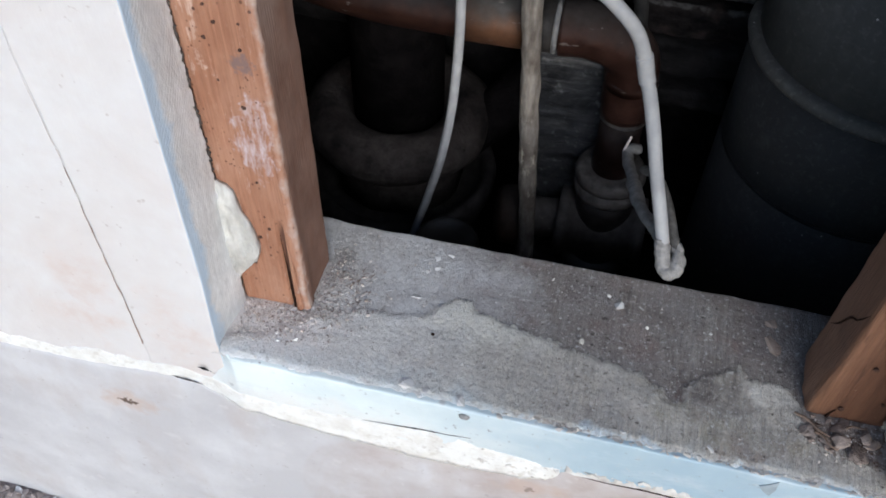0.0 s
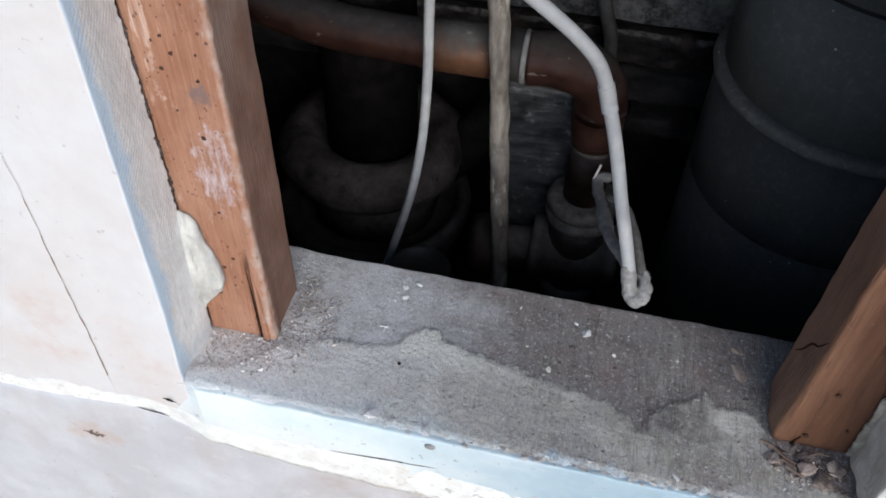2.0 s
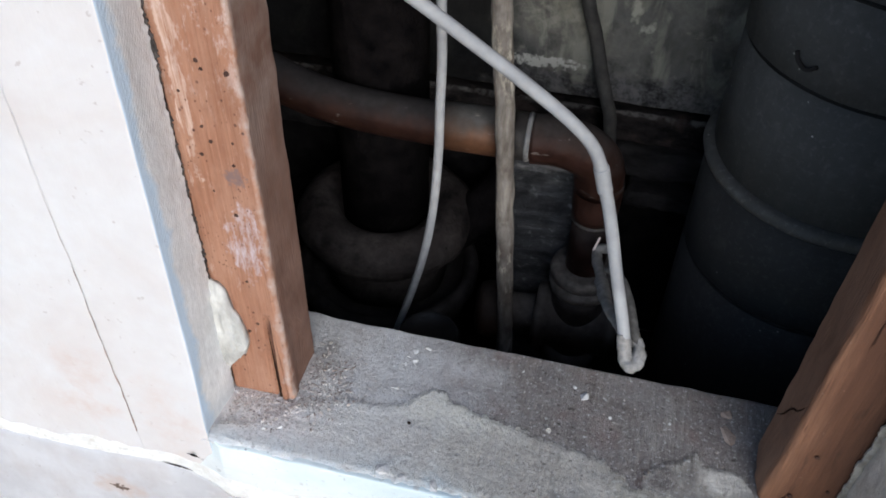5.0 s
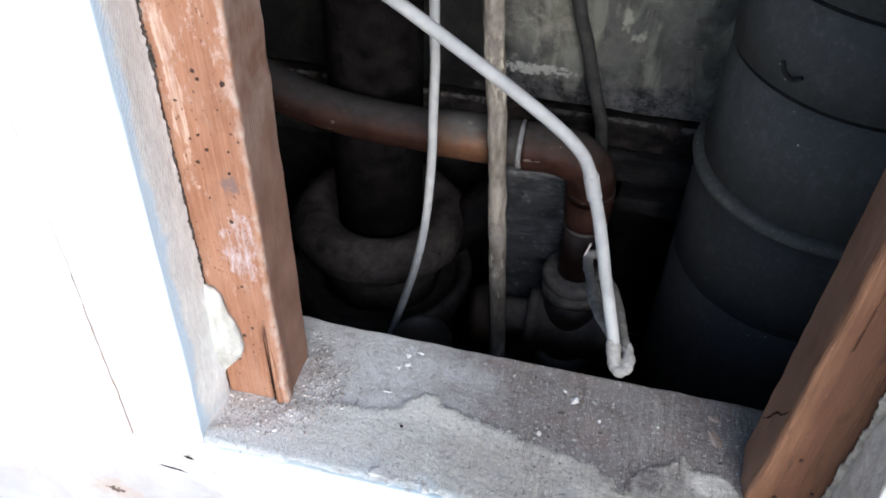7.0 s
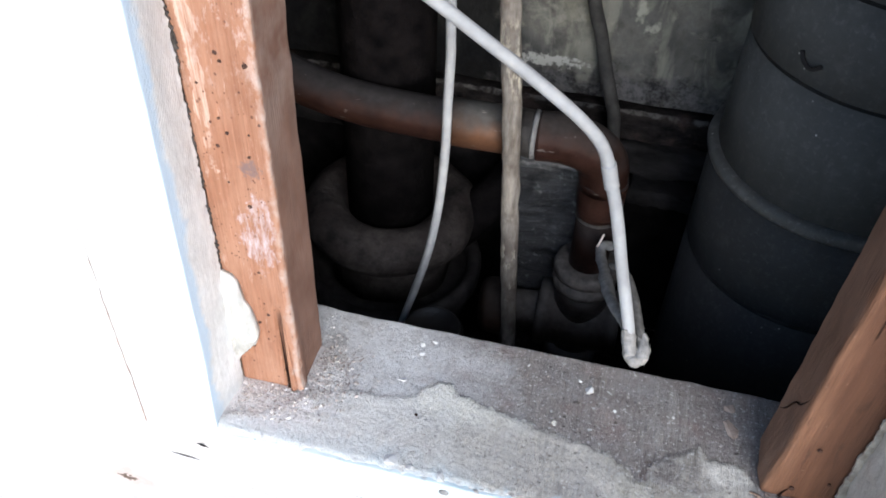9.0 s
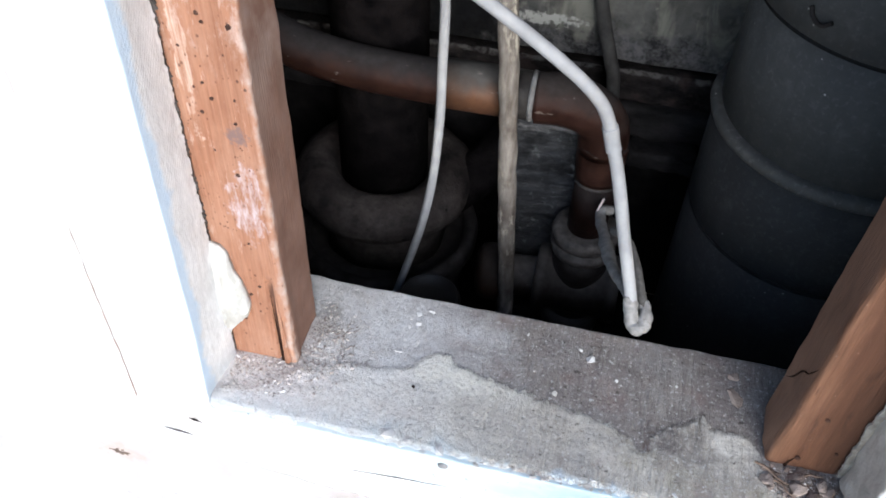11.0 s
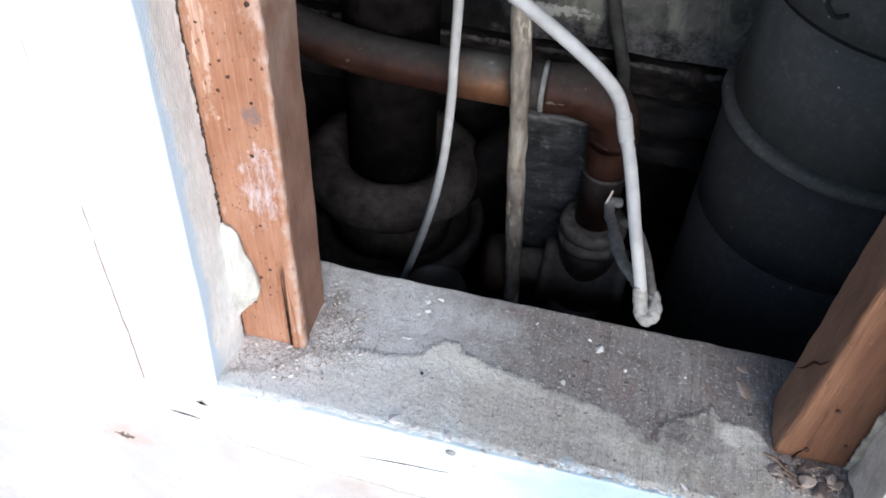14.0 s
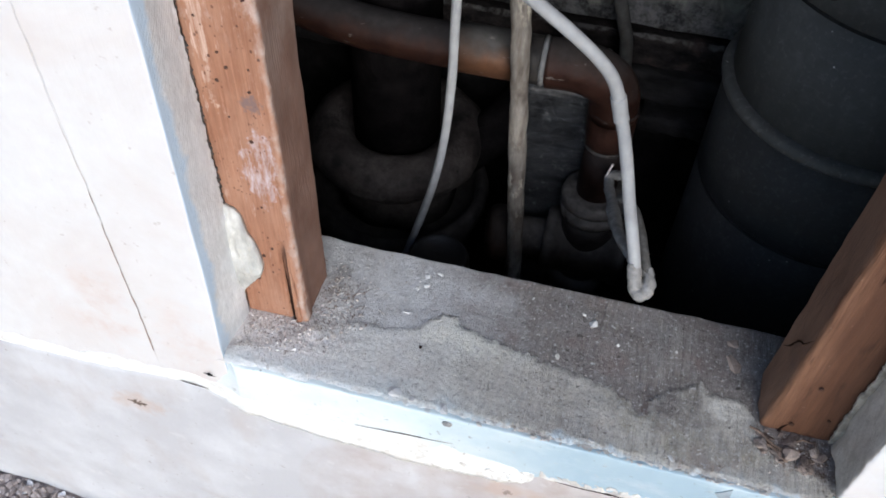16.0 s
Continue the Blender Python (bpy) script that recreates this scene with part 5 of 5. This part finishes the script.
member("plug", tube([(0.128, 0.299, 0.190), (0.1265, 0.299, 0.190), (0.121, 0.298, 0.191), (0.112, 0.296, 0.192), (0.103, 0.294, 0.193), (0.096, 0.293, 0.1935), (0.092, 0.292, 0.194), (0.0912, 0.292, 0.194)],
                    lambda u: (0.025, 0.0315, 0.0335, 0.0335, 0.0325, 0.0295, 0.024, 0.012)[min(7, int(u * 7 + 0.01))], 32, 0.05, 60), RUSTYPLUG, branch, "rusty rounded side plug")

# soil pipe with its bell joint
SX, SY = -0.036, 0.365
soil = thing("soil_pipe", (SX, SY, 0), "rusted cast iron soil pipe standing in a bell joint", "pipe")
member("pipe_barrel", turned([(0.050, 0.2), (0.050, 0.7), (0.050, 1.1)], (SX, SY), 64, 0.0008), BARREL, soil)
ring = [(0.077 + 0.0275 * math.cos(radians(a)), 0.247 + 0.0275 * math.sin(radians(a))) for a in range(-120, 176, 15)]
member("bell", turned([(0.074, 0.16), (0.072, 0.222)] + ring, (SX, SY), 96, 0.0042, 26), IRON, soil, "rounded bell collar, dusty in front")
member("flange", turned([(0.094, -0.003), (0.096, 0.10), (0.104, 0.135), (0.1115, 0.152), (0.113, 0.163), (0.111, 0.171), (0.105, 0.1745), (0.098, 0.172), (0.0945, 0.163), (0.0935, 0.150), (0.074, 0.146)], (SX, SY), 72, 0.0012), DUSTYIRON, soil, "open lower hub with a dusty rim")

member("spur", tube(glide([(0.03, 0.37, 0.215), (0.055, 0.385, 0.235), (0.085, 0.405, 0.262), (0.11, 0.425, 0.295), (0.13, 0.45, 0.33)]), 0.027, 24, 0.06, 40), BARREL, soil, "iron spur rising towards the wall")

# black stub below the sill
stub = thing("pipe_stub", (0.055, 0.212, 0), "short black plastic pipe stub with a rounded cap", "pipe")
member("barrel", turned([(0.029, -0.003), (0.029, 0.20)], (0.055, 0.212), 32), BLACKPLASTIC, stub)
member("cap", turned([(0.030, 0.195), (0.0335, 0.20), (0.0335, 0.222), (0.031, 0.2275), (0.0285, 0.2285), (0.027, 0.2255), (0.006, 0.2250)], (0.055, 0.212), 40), BLACKPLASTIC, stub, "black cap with a raised rim")

# cables
thin = glide([(0.035, 0.252, 1.1), (0.050, 0.252, 0.75), (0.054, 0.252, 0.577), (0.055, 0.252, 0.535), (0.054, 0.252, 0.489), (0.053, 0.252, 0.432), (0.048, 0.252, 0.360),
              (0.038, 0.252, 0.295), (0.025, 0.252, 0.240), (0.013, 0.252, 0.194), (-0.01, 0.245, 0.10), (-0.02, 0.24, 0.0)])
tagged(obj("cable", tube(thin, 0.0044, 12, 0.03, 20), CABLE), "thin white cable hanging in front of the soil pipe", "cable", "cables in the cavity")
thick = thing("cable", (0.246, 0.09, SILL), "thick white cable bent over and ending on the sill", "cable", "cables in the cavity")
upper = glide([(-0.07, 0.145, 0.735), (0.0, 0.145, 0.683), (0.064, 0.145, 0.643), (0.099, 0.145, 0.620), (0.133, 0.145, 0.5975), (0.163, 0.146, 0.5755), (0.1815, 0.148, 0.559), (0.1945, 0.150, 0.543), (0.2025, 0.152, 0.524), (0.2065, 0.1515, 0.510),
               (0.213, 0.145, 0.494), (0.221, 0.135, 0.470), (0.228, 0.125, 0.447), (0.236, 0.115, 0.423), (0.243, 0.106, 0.401), (0.247, 0.099, 0.387)])
member("sheath", tube(upper, 0.0051, 16, 0.03, 30), CABLE, thick)
member("sleeve", tube(glide([(0.2022, 0.1519, 0.5250), (0.2045, 0.1520, 0.5170), (0.2066, 0.1514, 0.5095), (0.2085, 0.1496, 0.5050)]), 0.0061, 16, 0.03, 60), CABLE, thick, "short white joining sleeve")
member("taped_loop", tube(glide([(0.2425, 0.106, 0.401), (0.2455, 0.100, 0.390), (0.2485, 0.0945, 0.3815), (0.2525, 0.092, 0.3795), (0.2570, 0.0945, 0.3815), (0.2580, 0.101, 0.387), (0.2545, 0.110, 0.392)]),
                               lambda u: 0.0040 + 0.0019 * min(1.0, 7 * u + 0.6, 4 * (1 - u)), 18, 0.3, 230), GREYTAPE, thick, "dusty grey taped end loop")
member("taped_strand", tube(glide([(0.256, 0.106, 0.389), (0.2525, 0.112, 0.394), (0.246, 0.131, 0.403), (0.239, 0.150, 0.408), (0.231, 0.165, 0.407), (0.223, 0.176, 0.400)]), 0.0040, 12, 0.25, 170), DARKTAPE, thick, "dark fuzzy taped strand")
tail = member("taped_tail", tube(glide([(0.249, 0.108, 0.389), (0.240, 0.138, 0.375), (0.2285, 0.173, 0.360), (0.219, 0.225, 0.344), (0.2135, 0.255, 0.336), (0.2145, 0.268, 0.337), (0.223, 0.274, 0.334)]), lambda u: 0.0050 + 0.0011 * (abs(u - 0.42) < 0.05), 14, 0.22, 170), GREYTAPE, thick, "dusty grey taped tail")
member("wire_end", tube([(0.213, 0.262, 0.331), (0.209, 0.264, 0.338), (0.213, 0.267, 0.353)], 0.0011, 6), COPPERWIRE, tail, "bright bare wire end")
rod = glide([(0.075, 0.265, 1.1), (0.094, 0.265, 0.70), (0.101, 0.265, 0.585), (0.108, 0.265, 0.508), (0.115, 0.265, 0.415), (0.122, 0.265, 0.305), (0.131, 0.265, 0.172), (0.136, 0.265, 0.0)], 14)
tagged(obj("cable", tube(rod, 0.0088, 16, 0.16, 55), ROD), "dusty brown armoured cable hanging straight down", "cable", "cables in the cavity")
tagged(obj("cable", tube(glide([(0.12, 0.425, 1.1), (0.140, 0.445, 0.62), (0.159, 0.440, 0.516), (0.173, 0.438, 0.473), (0.1835, 0.436, 0.436), (0.195, 0.432, 0.402), (0.203, 0.425, 0.375), (0.208, 0.41, 0.3), (0.208, 0.40, 0.0)]), 0.0072, 12, 0.03), GREYCABLE),
       "grey cable running down the plaster wall", "cable", "cables in the cavity")

# ---- crumbs and flakes on the sill ----
def on_sill(x, y):
    return SILL + crust(x, y)


for i, (x, y, s, flat) in enumerate(((0.074, 0.031, 0.0058, 0.4), (0.083, 0.061, 0.0050, 0.4), (0.221, 0.059, 0.0085, 0.35), (0.213, 0.066, 0.004, 0.35), (0.199, 0.020, 0.0045, 0.9),
                                     (0.331, 0.070, 0.010, 0.15), (0.331, 0.049, 0.014, 0.12), (0.288, 0.05, 0.003, 0.6), (0.094, 0.0, 0.003, 0.5), (0.086, -0.044, 0.011, 0.2), (0.101, -0.046, 0.005, 0.25),
                                     (0.1265, -0.047, 0.010, 0.2), (0.291, -0.043, 0.006, 0.25), (0.235, -0.044, 0.005, 0.3), (0.0, -0.028, 0.004, 0.6), (0.17, 0.072, 0.003, 0.5), (0.243, 0.044, 0.003, 0.6),
                                     (0.098, -0.003, 0.004, 0.5), (0.09, 0.075, 0.005, 0.3), (0.08, 0.07, 0.006, 0.25), (0.076, 0.056, 0.004, 0.4))):
    ob = obj("paint_flake", shard(s * 1.15, 900 + i, flat, 10), (TAN if i in (5, 6) else CONCRETE if i == 4 else HOLEDARK if i == 8 else FLAKE), False)
    ob.matrix_world = pose(x, y, on_sill(x, y) + s * flat * 0.25, 0, 0, 14 if i == 6 else 40 * i) @ Matrix.Diagonal((0.8, 1.9, 1, 1) if i == 6 else (1, 1, 1, 1))
    tagged(ob, "small dark chip lying on the mortar skim" if i == 8 else "small tan paint flake lying on the dusty sill" if i in (5, 6) else "small pale paint flake lying on the dusty sill", "paint flake", "flakes on the sill")
rnd = random.Random(31)
for i in range(34):
    x = rnd.uniform(0.350, 0.398)
    y = rnd.uniform(-0.034, -0.002) * min(1.0, 0.35 + (x - 0.345) / 0.04)
    s = rnd.choice((0.004, 0.005, 0.006, 0.007, 0.009, 0.012))
    ob = obj("rubble", shard(s, 700 + i, 0.3, 11), (RUBBLE, PALERUBBLE, RUBBLE)[i % 3], False)
    ob.matrix_world = pose(x, y, on_sill(x, y) + s * 0.12, 10 * (i % 3), 12 * (i % 2), 50 * i)
    tagged(ob, ("broken pale pinkish mortar lump by the stud" if i % 3 == 1 else "broken brown mortar lump by the brown stud"), "rubble", "rubble by the stud")
for i, (x, y, s, turn) in enumerate(((0.3735, -0.0185, 0.013, 20), (0.3900, -0.0130, 0.010, 75), (0.3820, -0.0300, 0.008, 130))):
    ob = obj("mortar_flake", shard(s, 790 + i, 0.25, 14), PALERUBBLE, False)
    ob.matrix_world = pose(x, y, on_sill(x, y) + 0.0035, 14, -8, turn)
    tagged(ob, "flat pale mortar flake lying on the rubble", "mortar flake", "flakes on the rubble")
for i, (x, y, turn, long) in enumerate(((0.3555, -0.0105, -32, 0.026), (0.3640, -0.0205, -40, 0.017), (0.3850, -0.0055, 12, 0.014))):
    line = glide([(-long / 2, 0, 0), (-long / 6, 0.0012, 0.0006), (long / 5, -0.0008, 0.0010), (long / 2, 0.0006, 0.0002)])
    ob = obj("twig", tube(line, lambda u: 0.0008 * (1.1 - 0.6 * u), 7, 0.3, 400), TWIG)
    ob.matrix_world = pose(x, y, on_sill(x, y) + 0.0026, 0, 0, turn)
    tagged(ob, "thin brown splinter lying among the rubble", "splinter", "splinters by the stud")

bm = bmesh.new()
rnd = random.Random(23)
for i in range(420):
    upper_edge = i % 6 > 0
    x = rnd.uniform(0.19, 0.43) if i % 3 else rnd.uniform(0.13, 0.43)
    s = rnd.choice((0.0011, 0.0014, 0.0018, 0.0025, 0.0036, 0.0055)) if upper_edge else rnd.choice((0.0016, 0.002, 0.003, 0.0045, 0.007))
    c = shard(s, 5000 + i, 0.3, 8)
    place = (x, rnd.uniform(-0.0525, -0.045), 0.3695) if upper_edge else (x, -0.0540, 0.3045 + between(x, RISE) + rnd.uniform(-0.003, 0.006))
    c.transform(pose(*place, rnd.uniform(-15, 15) if upper_edge else 80, 0, rnd.uniform(-25, 25)))
    me = bpy.data.meshes.new("scrap")
    c.to_mesh(me)
    bm.from_mesh(me)
    bpy.data.meshes.remove(me)
    c.free()
tagged(obj("paint_chips", bm, CREAM, False), "loose cream paint chips along the blue edge board", "paint chips", kind="stuff")

bm = bmesh.new()
rnd = random.Random(11)
for i in range(4000):
    if i < 1700:
        x, y = rnd.gauss(0.012, 0.014), rnd.gauss(0.02, 0.02)
    elif i < 2200:
        x, y = rnd.uniform(-0.046, 0.0), rnd.uniform(-0.036, 0.002)
    elif i < 2700:
        x, y = rnd.gauss(0.375, 0.014), rnd.gauss(-0.014, 0.012)
    else:
        x, y = rnd.uniform(-0.04, 0.4), rnd.uniform(-0.038, 0.086)
    if not (-0.046 < x < 0.40 and -0.039 < y < 0.087) or (x < 0.001 and 0.0 < y < 0.051) or (x > 0.349 and y > 0.0):
        continue
    s = rnd.choice((0.0005, 0.0006, 0.0008, 0.0011, 0.0016) if i > 2600 else (0.0005, 0.0006, 0.0008, 0.0010, 0.0014, 0.0021))
    c = shard(s, 3000 + i, 0.8, 7)
    c.transform(Matrix.Translation((x, y, on_sill(x, y) + s * 0.2 + (0.002 * max(0, 1 - abs(x - 0.012) / 0.02) if y > -0.01 else 0))))
    me = bpy.data.meshes.new("scrap")
    c.to_mesh(me)
    bm.from_mesh(me)
    bpy.data.meshes.remove(me)
    c.free()
for i in range(130):
    heap = i < 105
    x, y = (rnd.gauss(0.016, 0.012), rnd.gauss(0.016, 0.016)) if heap else (rnd.uniform(-0.045, 0.0), rnd.uniform(-0.034, 0.0))
    if not (-0.046 < x < 0.06 and -0.036 < y < 0.08) or (x < 0.001 and 0.0 < y < 0.051):
        continue
    s = rnd.choice((0.0018, 0.0022, 0.0028, 0.0036))
    c = shard(s, 8000 + i, 0.6, 9)
    c.transform(pose(x, y, on_sill(x, y) + s * 0.15 + (0.002 * max(0, 1 - abs(x - 0.012) / 0.02) if y > -0.01 else 0), rnd.uniform(-30, 30), 0, rnd.uniform(0, 360)))
    me = bpy.data.meshes.new("scrap")
    c.to_mesh(me)
    bm.from_mesh(me)
    bpy.data.meshes.remove(me)
    c.free()
tagged(obj("dust_crumbs", bm, CRUMB, False), "fine pale crumbs and dust scattered over the sill", "debris", kind="stuff")

# pinkish plaster crumbs lying against the foot of the orange stud
bm = bmesh.new()
rnd = random.Random(57)
for i in range(520):
    x, y = rnd.uniform(-0.046, 0.004), -0.001 - abs(rnd.gauss(0, 0.013))
    if i > 430:
        x, y = 0.003 + abs(rnd.gauss(0, 0.009)), rnd.uniform(-0.012, 0.03)
    if y < -0.034 + max(0.0, -0.03 - x):
        continue
    s = rnd.choice((0.0009, 0.0012, 0.0016, 0.0022, 0.0032))
    c = shard(s, 9000 + i, 0.7, 8)
    c.transform(pose(x, y, on_sill(x, y) + s * 0.15 + (0.002 * max(0, 1 - abs(x - 0.012) / 0.02) if y > -0.01 else 0), rnd.uniform(-30, 30), 0, rnd.uniform(0, 360)))
    me = bpy.data.meshes.new("scrap")
    c.to_mesh(me)
    bm.from_mesh(me)
    bpy.data.meshes.remove(me)
    c.free()
tagged(obj("plaster_crumbs", bm, PINKCRUMB, False), "pale pinkish plaster crumbs against the orange stud's foot", "debris", kind="stuff")

# dry fibres in the dirt heap
bm = bmesh.new()
rnd = random.Random(41)
for i in range(40):
    x, y = rnd.gauss(0.018, 0.012), rnd.gauss(0.014, 0.017)
    if x < 0.002 and y > -0.002 or not (-0.045 < x < 0.06 and -0.034 < y < 0.075):
        continue
    z = on_sill(x, y) + 0.0008 + (0.002 * max(0, 1 - abs(x - 0.012) / 0.02) if y > -0.01 else 0)
    turn, long = rnd.uniform(0, 2 * math.pi), rnd.uniform(0.002, 0.006)
    d = Vector((math.cos(turn), math.sin(turn), rnd.uniform(-0.05, 0.15))) * long
    p = Vector((x, y, z))
    tube(glide([p - d / 2, p + Vector((0, 0, 0.0006)), p + d / 2], 3), 0.00025, 5, bm=bm)
tagged(obj("dry_fibres", bm, TWIG), "dry brown fibres tangled in the dirt by the stud", "debris", kind="stuff")
